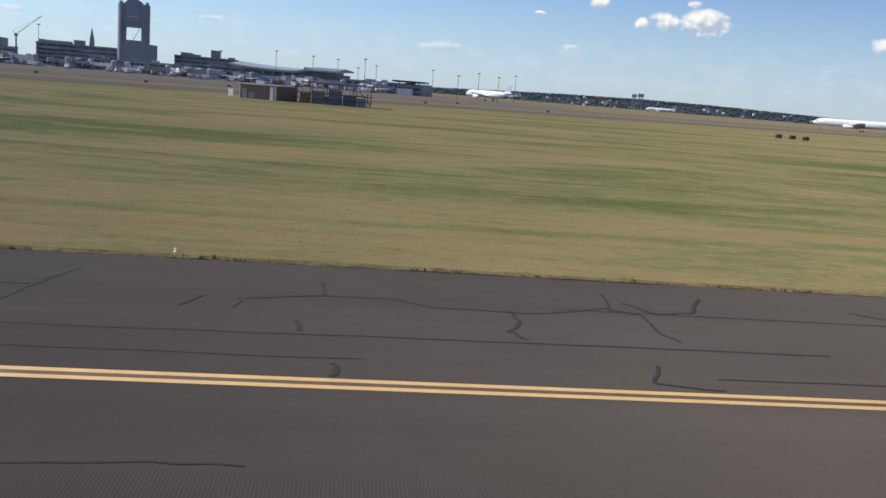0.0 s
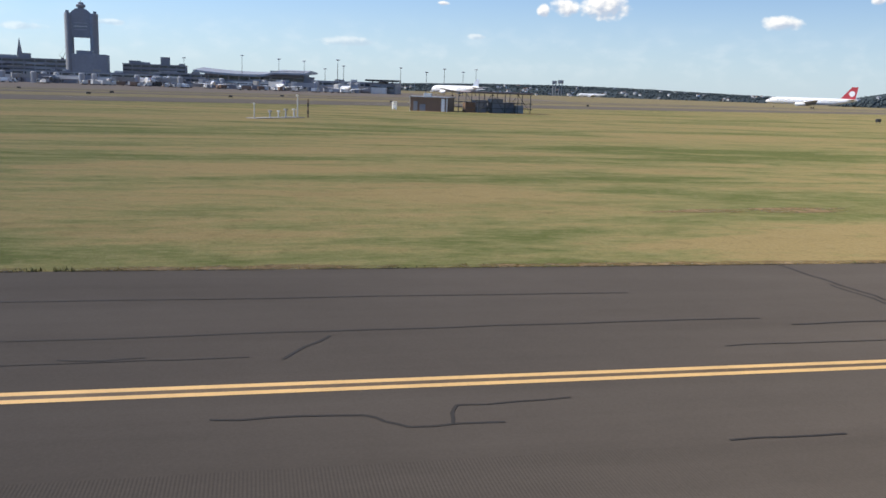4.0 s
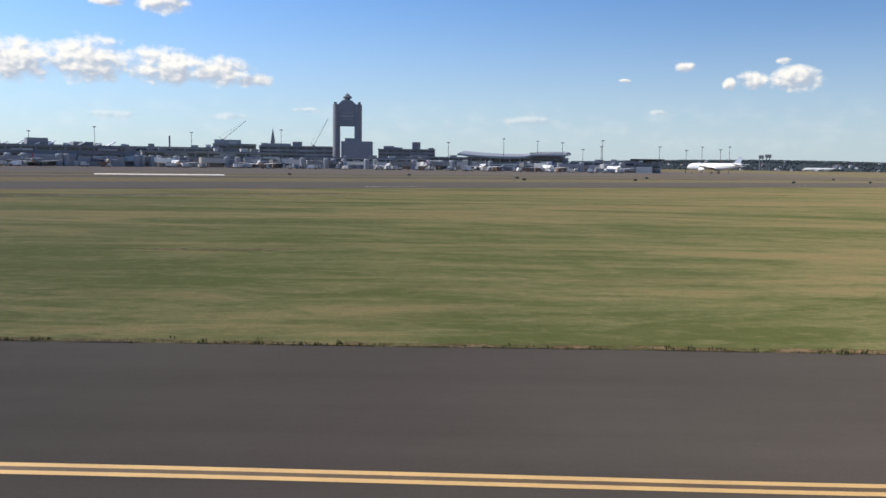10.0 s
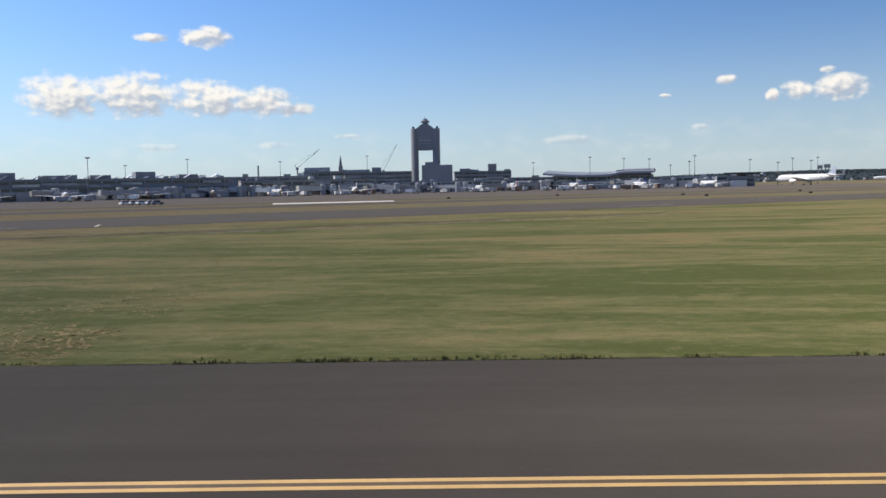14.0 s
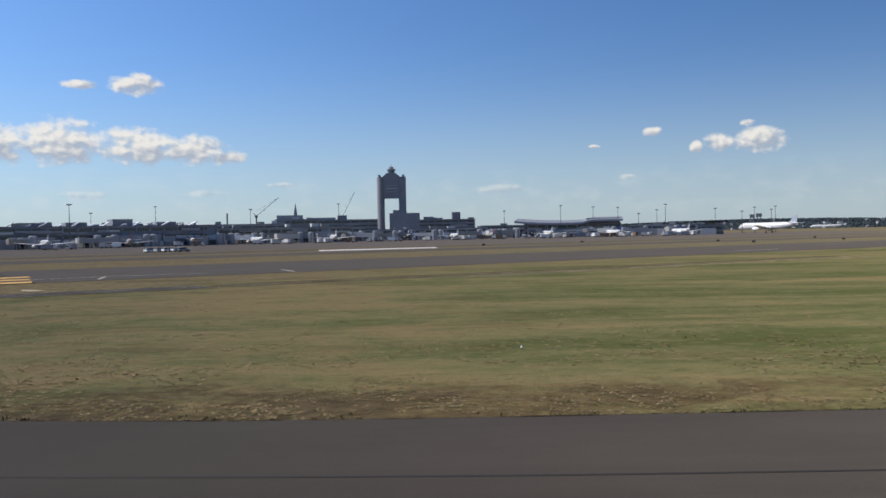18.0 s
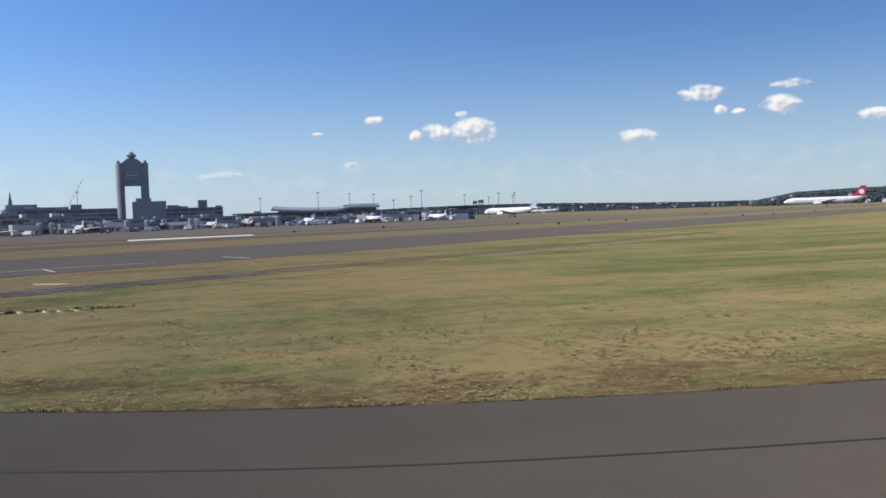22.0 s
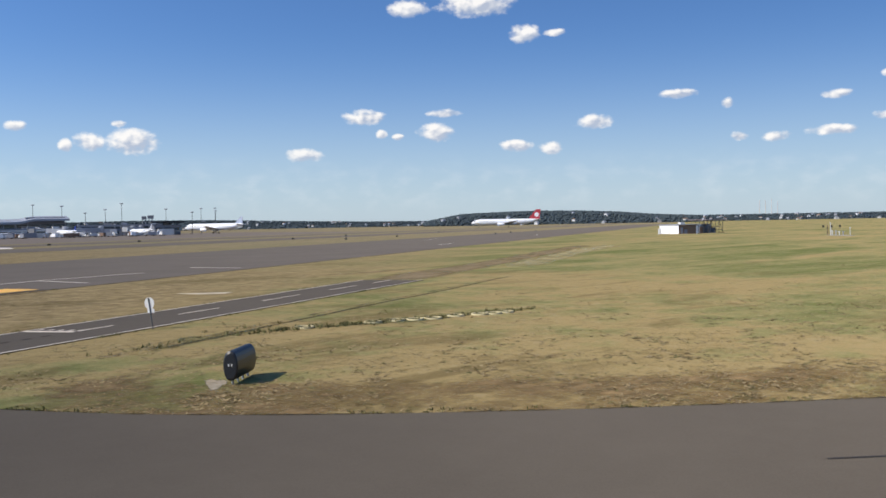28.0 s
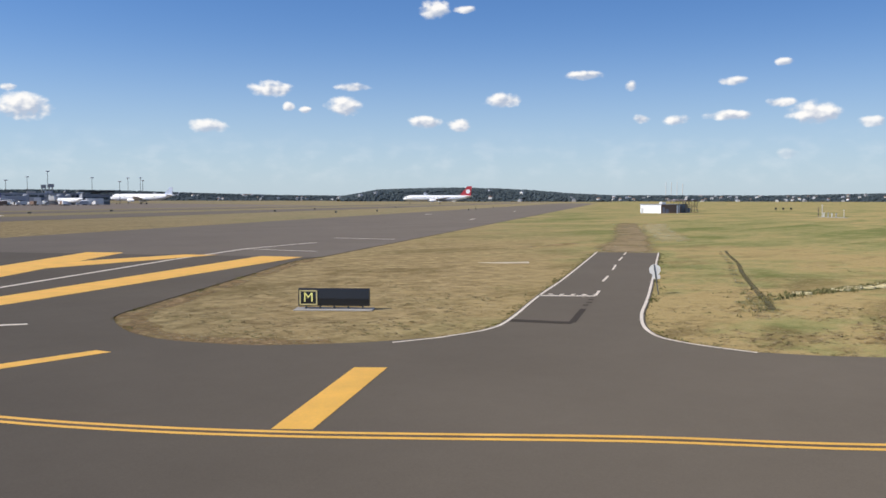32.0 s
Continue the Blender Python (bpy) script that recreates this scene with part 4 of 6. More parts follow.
def oval(depth, low, high, n=18, scale=1.0):
    """The oval section of a sign's cabinet, across its length."""
    mid, half = (low + high) / 2, (high - low) / 2 * scale
    return [(depth * scale * math.copysign(abs(math.cos(u)) ** 0.8, math.cos(u)), mid + half * math.sin(u)) for u in [2 * math.pi * i / n for i in range(n)]]


def face(t, name, mat, x0, x1, depth, low, high, label, side=-1, grow=1.02, reach=12.5):
    """A bowed face plate on one side of an oval cabinet, between x0 and x1."""
    bm = bmesh.new()
    mid, half = (low + high) / 2, (high - low) / 2
    rings = []
    for x in (x0, x1):
        arc = [(side * depth * k * abs(math.cos(u)) ** 0.8, mid + half * (1.01 if reach > 13 else 0.98) * math.sin(u)) for k, us in ((grow, range(-6, 7)), (grow * 0.97, range(6, -7, -1))) for u in [radians(reach * q) for q in us]]
        rings.append([Vector((x, y, z)) for y, z in arc])
    add_loft(bm, rings)
    return part(name, bm, mat, t, label, smooth=True)


def runway_sign():
    # a red sign that faces along the taxiway, its length across it
    a, b = Vector((-69.6, 25.0)), Vector((-69.5, 27.8))
    d = a - b
    t = thing("runway_sign", pose((a.x + b.x) / 2, (a.y + b.y) / 2, 0, 0, 0, math.degrees(math.atan2(d.y, d.x))), "red runway sign with white characters on a pale slab", "sign")
    L = d.length
    bm = bmesh.new()
    add_box(bm, (L + 0.3, 0.6, 0.05), (-0.1, -0.1, 0), bevel=0.02)
    part("concrete_base", bm, plain("pale_slab_concrete", (0.52, 0.46, 0.38), 0.85, vary=0.15), t, "pale concrete slab")
    for k in range(5):
        bm = bmesh.new()
        add_rod(bm, (-L * 0.42 + k * L * 0.21, 0, 0.06), (-L * 0.42 + k * L * 0.21, 0, 0.24), 0.035)
        part("leg", bm, STEEL_DARK, t)
    bm = bmesh.new()
    add_loft(bm, [[Vector((x, y, z)) for y, z in oval(0.22, 0.13, 0.80, 18, k)] for x, k in ((-L / 2 - 0.03, 0.86), (-L / 2, 1.0), (L / 2, 1.0), (L / 2 + 0.03, 0.86))])
    part("cabinet", bm, BLACK, t, "black cabinet with oval ends")
    face(t, "red_face", plain("signal_red_paint", (0.60, 0.05, 0.06), 0.45, vary=0.06), -L / 2 + 0.70, L / 2 - 0.08, 0.22, 0.135, 0.81, "bright red bowed face", reach=14.5)
    face(t, "black_face", BLACK, -L / 2 + 0.04, -L / 2 + 0.67, 0.22, 0.135, 0.81, "black face with a pale border")
    stand = Euler((radians(90), 0, 0)).to_matrix().to_4x4()
    white = plain("white_letter_paint", (0.85, 0.80, 0.76), 0.5)
    for text, x in (("22L", -L * 0.08), ("\u00b7", L * 0.13), ("4R", L * 0.30)):
        word(text, 0.38, white, t, Matrix.Translation((x, -0.232, 0.46)) @ stand)
    bm = bmesh.new()
    cx, w, h, cz = -L / 2 + 0.355, 0.54, 0.42, 0.46
    for sx, sz, x, z in ((w, 0.04, cx, cz - h / 2), (w, 0.04, cx, cz + h / 2 - 0.04), (0.04, h, cx - w / 2 + 0.02, cz - h / 2), (0.04, h, cx + w / 2 - 0.02, cz - h / 2), (0.12, 0.24, cx, cz - 0.12)):
        add_box(bm, (sx, 0.012, sz), (x, -0.228, z))
    part("border", bm, plain("pale_yellow_paint", (0.72, 0.66, 0.34), 0.5), t, "pale yellow border and mark")


runway_sign()


def field_lamp(x, y, label):
    t = thing("field_lamp", pose(x, y, 0) @ Matrix.Scale(0.6, 4), label, "light")
    bm = bmesh.new()
    add_lathe(bm, [(0.09, 0), (0.09, 0.04), (0.05, 0.05), (0.06, 0.14), (0.03, 0.17)], 16)
    part("housing", bm, WHITE, t, smooth=True)
    return t


field_lamp(-180.0, 34.6, "small white lamp standing in the grass")
field_lamp(9.8, 21.4, "small white lamp standing at the lawn's edge")


def guidance_sign():
    # stands on the grass island, its face towards the taxiway
    a, b = Vector((-243.87, 71.2)), Vector((-242.1, 69.05))
    d = b - a
    ang = math.atan2(d.y, d.x)
    t = thing("guidance_sign", pose((a.x + b.x) / 2, (a.y + b.y) / 2, 0, 0, 0, math.degrees(ang)), "black airfield sign with a framed yellow letter M", "sign")
    L = d.length
    bm = bmesh.new()
    add_box(bm, (L + 0.3, 0.8, 0.05), (0, 0.0, 0), bevel=0.02)
    part("concrete_base", bm, CONCRETE, t)
    for k in range(5):
        bm = bmesh.new()
        add_lathe(bm, [(0.06, 0.05), (0.035, 0.1), (0.035, 0.2)], 10, Matrix.Translation((-L * 0.4 + k * L * 0.2, 0, 0)))
        part("leg", bm, STEEL_DARK, t)
    bm = bmesh.new()
    add_loft(bm, [[Vector((x, y, z)) for y, z in [(-0.10, 0.17), (0.10, 0.17), (0.13, 0.46), (0.10, 0.80), (0.0, 0.85), (-0.10, 0.80), (-0.13, 0.46)]] for x in (-L / 2, L / 2)])
    part("cabinet", bm, BLACK, t)
    bm = bmesh.new()
    w, h, cx, cz = 0.70, 0.58, -L / 2 + 0.40, 0.49
    for sx, sz, x, z in ((w, 0.05, cx, cz - h / 2), (w, 0.05, cx, cz + h / 2 - 0.05), (0.05, h, cx - w / 2 + 0.025, cz - h / 2), (0.05, h, cx + w / 2 - 0.025, cz - h / 2)):
        add_box(bm, (sx, 0.012, sz), (x, -0.142, z))
    part("frame", bm, plain("faded_yellow", (0.55, 0.47, 0.22), 0.5), t, "faded yellow frame")
    word("M", 0.52, plain("letter_yellow", (0.85, 0.80, 0.25), 0.5), t, Matrix.Translation((cx, -0.142, cz)) @ Euler((radians(90), 0, 0)).to_matrix().to_4x4(), "letter")


guidance_sign()


def curved_sign():
    a, b = Vector((-232.25, 49.85)), Vector((-233.4, 48.8))
    d = b - a
    t = thing("curved_sign", pose((a.x + b.x) / 2, (a.y + b.y) / 2, 0, 0, 0, math.degrees(math.atan2(d.y, d.x))), "bowed airfield sign, bright yellow face, oval black ends", "sign")
    L = d.length
    bm = bmesh.new()
    add_loft(bm, [[Vector((x, y, z)) for y, z in oval(0.21, 0.12, 0.94, 20, k)] for x, k in ((-L / 2 - 0.035, 0.84), (-L / 2, 1.0), (L / 2, 1.0), (L / 2 + 0.035, 0.84))])
    part("cabinet", bm, BLACK, t, "black cabinet with oval ends")
    for x0, x1, mat, lab in ((-L / 2 + 0.05, L * 0.22, SIGN_YELLOW, "bright yellow bowed face"), (L * 0.24, L / 2 - 0.05, BLACK, "black bowed face")):
        pan = face(t, "panel", mat, x0, x1, 0.21, 0.14, 0.92, lab)
        for k in range(2):
            bm = bmesh.new()
            add_box(bm, (0.13 if mat is SIGN_YELLOW else 0.06, 0.012, 0.34), (x0 + (x1 - x0) * (0.3 + 0.4 * k), -0.218, 0.36))
            part("marking_bar", bm, BLACK if mat is SIGN_YELLOW else SIGN_YELLOW, pan)
    for x in (-L / 2 - 0.037, L / 2 + 0.037):
        for dy in (-0.045, 0.045):
            bm = bmesh.new()
            add_box(bm, (0.006, 0.035, 0.07), (x, dy, 0.52))
            part("end_mark", bm, WHITE_OLD, t, "small pale mark")
    for k in range(4):
        bm = bmesh.new()
        add_rod(bm, (-L * 0.4 + k * L * 0.27, 0, 0), (-L * 0.4 + k * L * 0.27, 0, 0.2), 0.035)
        part("leg", bm, STEEL, t)


curved_sign()


def stop_sign():
    t = thing("stop_sign", pose(-229.3, 63.5, 0, 0, 0, -62) @ Matrix.Scale(0.64, 4), "back of a pale octagonal road sign on a leaning post", "sign")
    tilt = Euler((0, radians(-9), 0)).to_matrix().to_4x4()
    bm = bmesh.new()
    add_rod(bm, (0, 0, 0), tilt @ Vector((0, 0, 2.15)), 0.04)
    part("post", bm, STEEL_DARK, t)
    bm = bmesh.new()
    ring = [(0.42 * math.cos(math.pi / 8 + i * math.pi / 4), 0.42 * math.sin(math.pi / 8 + i * math.pi / 4)) for i in range(8)]
    add_loft(bm, [[tilt @ Vector((x, y, 1.78 + z)) for x, z in ring] for y in (0.045, 0.055)])
    part("plate", bm, WHITE_OLD, t, "bare back of octagonal plate")
    bm = bmesh.new()
    add_box(bm, (0.55, 0.01, 0.3), tilt @ Vector((0, 0.05, 1.12)))
    part("small_plate", bm, WHITE_OLD, t)


stop_sign()


def ring_thing(x, y, r, m=None):
    t = thing("concrete_ring", pose(x, y, 0.0), "pale worn ring lying among weeds", "ring", "rings in a row")
    bm = bmesh.new()
    add_lathe(bm, [(r - 0.05, 0.0), (r - 0.04, 0.07), (r + 0.03, 0.08), (r + 0.05, 0.0)], 24, close=False)
    part("rim", bm, plain("pale_ring", (0.55, 0.47, 0.26), 0.8), t, smooth=True)
    return t


ring0 = ring_thing(-224.7, 58.7, 0.38)
for x, y in ((-221.55, 58.0), (-220.4, 57.8), (-219.6, 57.4), (-218.8, 57.1), (-217.4, 57.1), (-216.2, 56.7), (-215.5, 56.5), (-214.7, 56.5)):
    copy_thing(ring0, pose(x, y, 0))


def weeds(x, y, n, size, seed):
    r = random.Random(seed)
    return [(x + r.gauss(0, 0.8), y + r.gauss(0, 0.25), r.uniform(0.5, 1.3)) for _ in range(n)]


wd = []
for k in range(16):
    wd += weeds(-226.5 + k * 0.85, 58.9 - k * 0.15, 26, 0.2, k)
for k in range(9):
    wd += weeds(-232.5 + k * 0.9, 57.5 + k * 0.45, 3, 0.2, 90 + k)
tufts("ditch_weeds", wd, 0.13, leaf_material("weeds", (0.09, 0.095, 0.04), (0.24, 0.21, 0.09)), "scrubby dark weeds along the ditch and rings")


# ---- equipment out in the field ----
def shelter_site():
    t = thing("equipment_shelter", pose(-8.0, 181, 0, 0, 0, -20), "low equipment building, brown front and white gable side", "shelter")
    bm = bmesh.new()
    add_box(bm, (8.0, 10.0, 2.8), (4.0, 5.0, 0))
    part("wall", bm, BROWN, t)
    bm = bmesh.new()
    add_box(bm, (0.08, 10.0, 2.8), (-0.05, 5.0, 0))
    part("side_cladding", bm, WHITE, t, "white clad side")
    bm = bmesh.new()
    add_box(bm, (8.6, 10.6, 0.22), (4.0, 5.0, 2.8), bevel=0.04)
    part("roof", bm, GREY, t)
    for x, w, h, mat in ((1.1, 0.9, 2.0, GREY_DARK), (2.6, 1.2, 1.4, GREY_DARK), (6.9, 0.7, 2.6, WHITE), (7.7, 0.35, 2.7, WHITE_OLD)):
        bm = bmesh.new()
        add_box(bm, (w, 0.08, h), (x, -0.05, 0.02))
        part("door" if h < 2.2 else "panel", bm, mat, t)
    bm = bmesh.new()
    add_box(bm, (1.6, 1.4, 0.7), (3.2, 3.0, 3.02), bevel=0.05)
    part("roof_unit", bm, WHITE_OLD, t)
    t = thing("steel_platform", pose(2.6, 181, 0, 0, 0, 8), "dark open steel frame under a flat canopy", "frame")
    for k in range(6):
        for j in range(3):
            bm = bmesh.new()
            add_rod(bm, (0.6 + 3.0 * k, -2.0 + 4.2 * j, 0), (0.6 + 3.0 * k, -2.0 + 4.2 * j, 4.25 if j < 2 else 2.2), 0.08)
            part("post", bm, STEEL_DARK, t)
    for z in (1.0, 2.1, 4.1):
        for j in range(2 if z > 3 else 3):
            bm = bmesh.new()
            add_rod(bm, (0.2, -2.0 + 4.2 * j, z), (16.0, -2.0 + 4.2 * j, z), 0.07)
            part("rail", bm, STEEL_DARK, t)
    for k in range(5):
        bm = bmesh.new()
        add_rod(bm, (0.6 + 3.0 * k, -2.0, 0.2 if k % 2 else 4.0), (3.6 + 3.0 * k, -2.0, 4.0 if k % 2 else 0.2), 0.05)
        part("brace", bm, STEEL_DARK, t)
    bm = bmesh.new()
    add_box(bm, (14.5, 6.5, 0.25), (8.6, 0.6, 4.2), bevel=0.05)
    part("canopy", bm, PLUM, t, "flat dull plum canopy")
    for x, y, w, d, h, mat in ((2.4, 0.6, 2.2, 2.0, 2.0, BROWN), (5.2, 1.6, 2.6, 2.2, 2.6, GREY_DARK), (8.6, 0.8, 2.4, 2.6, 3.0, GREY_DARK), (11.8, 2.2, 2.8, 2.0, 2.2, GREY_DARK), (14.2, 1.0, 1.6, 1.6, 1.7, GREY)):
        bm = bmesh.new()
        add_box(bm, (w, d, h), (x, y, 0), bevel=0.06)
        part("cabinet", bm, mat, t)
    bm = bmesh.new()
    add_lathe(bm, [(0.2, -2.4), (0.9, -2.2), (0.9, 2.2), (0.2, 2.4)], 16, Matrix.Translation((9.0, 4.6, 1.0)) @ Euler((0, radians(90), 0)).to_matrix().to_4x4())
    part("tank", bm, GREY_DARK, t, smooth=True)
    t = thing("meter_cabinet", pose(-10.5, 186.5, 0, 0, 0, 20), "small pale cabinet standing in the grass", "cabinet")
    bm = bmesh.new()
    add_box(bm, (0.9, 0.6, 1.7), (0, 0, 0), bevel=0.04)
    part("body", bm, WHITE_OLD, t)
    bm = bmesh.new()
    add_box(bm, (0.74, 0.03, 1.4), (0, -0.31, 0.15))
    part("door", bm, WHITE, t)


PLUM = plain("plum_canopy_paint", (0.26, 0.21, 0.22), 0.7)
shelter_site()


def antenna_site(x, y, label):
    t = thing("antenna_array", pose(x, y, 0), label, "antenna")
    bm = bmesh.new()
    add_box(bm, (10.5, 1.6, 0.1))
    part("pad", bm, CONCRETE, t)
    for k, (px, h, r, mat) in enumerate(((4.6, 3.0, 0.09, WHITE_OLD), (3.8, 1.1, 0.13, WHITE_OLD), (2.0, 1.1, 0.12, GREY), (0.4, 0.9, 0.10, WHITE_OLD), (-1.4, 0.9, 0.11, GREY), (-4.6, 1.9, 0.07, WHITE_OLD))):
        bm = bmesh.new()
        add_rod(bm, (px, 0, 0.1), (px, 0, h), r, 10, r * 0.8)
        add_box(bm, (r * 3.4, r * 3, 0.2), (px, 0, h - 0.1))
        part("mast", bm, mat, t)
    return t


t = antenna_site(-37.0, 118.0, "white antenna posts on a low pad in grass")
t.matrix_basis = pose(-37.0, 118.0, 0, 0, 0, 51)


def marker_post(x, y):
    t = thing("marker_post", pose(x, y, 0), "dark striped marker post standing in grass", "post")
    for k in range(5):
        bm = bmesh.new()
        add_rod(bm, (0, 0, 0.5 * k), (0, 0, 0.5 * k + 0.5), 0.11)
        part("band", bm, (BROWN, BLACK)[k % 2], t)


marker_post(-32.6, 123.0)
box_label = "dark box on legs standing in dry grass"
for x, y in ((111.6, 189.8), (113.6, 187.3), (115.3, 184.6)):
    t = thing("light_unit", pose(x, y, 0), box_label, "light", "field boxes")
    bm = bmesh.new()
    add_box(bm, (1.3, 0.8, 0.8), (0, 0, 0.35), 0.4, bevel=0.05)
    part("box", bm, BLACK, t)
    for sx in (-0.45, 0.45):
        bm = bmesh.new()
        add_rod(bm, (sx, 0, 0), (sx, 0, 0.4), 0.06)
        part("leg", bm, STEEL_DARK, t)

# ---- control tower ----
def control_tower():
    t = thing("control_tower", pose(-207, 937, 0), "tall dark concrete control tower with two legs and a cab", "control tower")
    for sx in (-1, 1):
        bm = bmesh.new()
        ring = [(4.0 * math.cos(a * math.pi / 8), 7.0 * math.sin(a * math.pi / 8)) for a in range(16)]
        add_loft(bm, [[Vector((x + sx * 11.6, y, z)) for x, y in ring] for z in (0, 35, 67)])
        part("leg", bm, CONCRETE_DARK, t, smooth=True)
        bm = bmesh.new()
        add_box(bm, (2.6, 4, 2.6), (sx * 12.8, 0, 66.9))
        part("cap", bm, GREY_DARK, t)
    bm = bmesh.new()
    add_box(bm, (17.4, 9, 21), (0, 0, 44))
    part("office_block", bm, CONCRETE_DARK, t)
    for k in range(3):
        bm = bmesh.new()
        add_box(bm, (12.5, 0.3, 0.7), (0, -4.55, 51 + k * 3.2))
        part("window_band", bm, WHITE_OLD if k == 1 else GREY, t)
    bm = bmesh.new()
    add_loft(bm, [[Vector((x * w, y * 4.5, z)) for x, y in ((-1, -1), (1, -1), (1, 1), (-1, 1))] for z, w in ((65, 9.2), (67.5, 9.0), (71.5, 4.2))])
    part("shoulder", bm, CONCRETE_DARK, t)
    bm = bmesh.new()
    add_lathe(bm, [(2.8, 71.3), (2.8, 72.6), (4.3, 73.2), (4.7, 75.2), (4.2, 75.6), (2.6, 76.0), (2.4, 77.6), (1.0, 78.0)], 12)
    part("cab", bm, GREY_DARK, t)
    bm = bmesh.new()
    add_rod(bm, (0, 0, 78), (0, 0, 80.5), 0.2)
    part("antenna", bm, STEEL_DARK, t)
    bm = bmesh.new()
    add_box(bm, (31, 18, 27), (14, -37, 0))
    part("base_block", bm, CONCRETE_DARK, t)
    bm = bmesh.new()
    add_box(bm, (14, 12, 3.2), (9, -37, 27))
    part("plant_room", bm, GREY_DARK, t)


control_tower()


# ---- terminals ----
def block(name, label, a, b, depth, h, floors=4, mat=None, open_share=0.42, category="building", piers=0):
    """A long building, its front from a to b."""
    mat = mat or CONCRETE_DARK
    a, b = Vector(a), Vector(b)
    d = b - a
    w, ang = d.length, math.atan2(d.y, d.x)
    t = thing(name, Matrix.Translation((*a, 0)) @ Euler((0, 0, ang)).to_matrix().to_4x4(), label, category)
    bm = bmesh.new()
    add_box(bm, (w, depth, h), (w / 2, depth / 2, 0))
    part("wall", bm, mat, t)
    for k in range(floors):
        bm = bmesh.new()
        add_box(bm, (w * 0.97, 0.5, h / floors * open_share), (w / 2, -0.05, h / floors * (k + 0.38)))
        part("window_band", bm, GLASS, t)
    n = piers or max(3, int(w / 9))
    for k in range(n + 1):
        bm = bmesh.new()
        add_box(bm, (0.9, 0.5, h), (0.5 + (w - 1) * k / n, -0.22, 0))
        part("pier", bm, mat, t)
    r = random.Random(int(a.x * 7 + a.y))
    for k in range(int(w / 9)):
        pw, ph = r.uniform(5, 22), r.uniform(0.9, 2.2)
        bm = bmesh.new()
        add_box(bm, (pw, 0.5, ph), (r.uniform(pw / 2, max(pw / 2 + 1, w - pw / 2)), -0.75 - 0.02 * k, r.uniform(1.0, h - 2.5)))
        part("facade_panel", bm, r.choice((GREY, CONCRETE, WHITE_OLD, GREY, CONCRETE)), t)
    for k in range(int(w / 16)):
        bm = bmesh.new()
        add_box(bm, (r.uniform(2, 7), r.uniform(3, 6), r.uniform(1.0, 2.8)), (r.uniform(4, max(5, w - 4)), r.uniform(3, 9), h + 0.8))
        part("roof_unit", bm, r.choice((GREY, GREY_DARK, WHITE_OLD, CONCRETE)), t)
    for k in range(int(w / 11)):
        gh = r.uniform(3.0, min(8.0, h * 0.75))
        bm = bmesh.new()
        add_box(bm, (r.uniform(5, 13), r.uniform(4, 9), gh), (r.uniform(6, max(7, w - 6)), -r.uniform(2.5, 7), 0))
        part("gate_room", bm, r.choice((WHITE_OLD, GREY, CONCRETE, GREY, GREY_DARK, WHITE_OLD)), t)
    bm = bmesh.new()
    add_box(bm, (w + 0.8, depth + 0.8, 0.8), (w / 2, depth / 2, h))
    part("parapet", bm, GREY_DARK, t)
    return t, w


def roof_box(t, x, y, sx, sy, z, h, mat):
    bm = bmesh.new()
    add_box(bm, (sx, sy, h), (x, y, z))
    part("roof_house", bm, mat, t)


c, w = block("terminal_concourse", "long dark terminal concourse with fins on its roof", (-760, 352), (-322, 616), 36, 13.5, 3, GREY_DARK)
for k in range(17):
    roof_box(c, 14 + k * 29, 14, 13, 16, 14.3, 2.4 if k % 3 else 4.4, GREY_DARK)
for k in range(52):
    bm = bmesh.new()
    add_box(bm, (5.4, 9, 0.6), (6 + k * 9.6, 5, 14.2 + 0.9 * (k % 2)), ry=radians(-28 if k % 2 else -20))
    part("roof_fin", bm, WHITE, c)
for k in range(9):
    bm = bmesh.new()
    add_box(bm, (20, 7, 4.2), (30 + k * 52, -8, 3.2), rz=0.3)
    add_box(bm, (2, 2, 3.3), (34 + k * 52, -9, 0))
    part("jet_bridge", bm, GREY, c)
block("terminal_annex", "low grey terminal annex with flat roof", (-400, 690), (-286, 716), 36, 15, 3, GREY)
block("terminal_annex", "dark terminal link behind the concourse", (-470, 640), (-330, 720), 30, 15, 3)
t, w = block("terminal_block", "pale concrete terminal block with roof houses", (-301, 744), (-266, 751), 30, 19, 4, CONCRETE)
roof_box(t, 12, 10, 22, 14, 19.8, 3.4, GREY)
t, w = block("parking_garage", "dark concrete parking garage with open floors", (-300, 930), (-222, 940), 60, 21.5, 5)
roof_box(t, 40, 6, 10, 8, 22.3, 4.5, GREY_DARK)
roof_box(t, 20, 6, 26, 8, 22.3, 2.4, GREY)
block("terminal_pier", "pale grey gate pier under dark windows", (-330, 652), (-232, 690), 24, 11.5, 2, CONCRETE)
t, w = block("parking_garage", "dark concrete parking garage with a stair tower", (-178, 998), (-113, 1001), 60, 21, 5)
roof_box(t, 43.5, 5, 9.5, 9, 21.8, 8, GREY_DARK)
roof_box(t, 12, 8, 12, 8, 21.8, 3.2, GREY_DARK)
block("terminal_wing", "low dark terminal wing with flat roof", (-118, 861), (-60, 856), 36, 11.5, 3)
block("gate_building", "low grey gate building behind parked aircraft", (-230, 760), (-118, 772), 24, 9.0, 2, GREY)
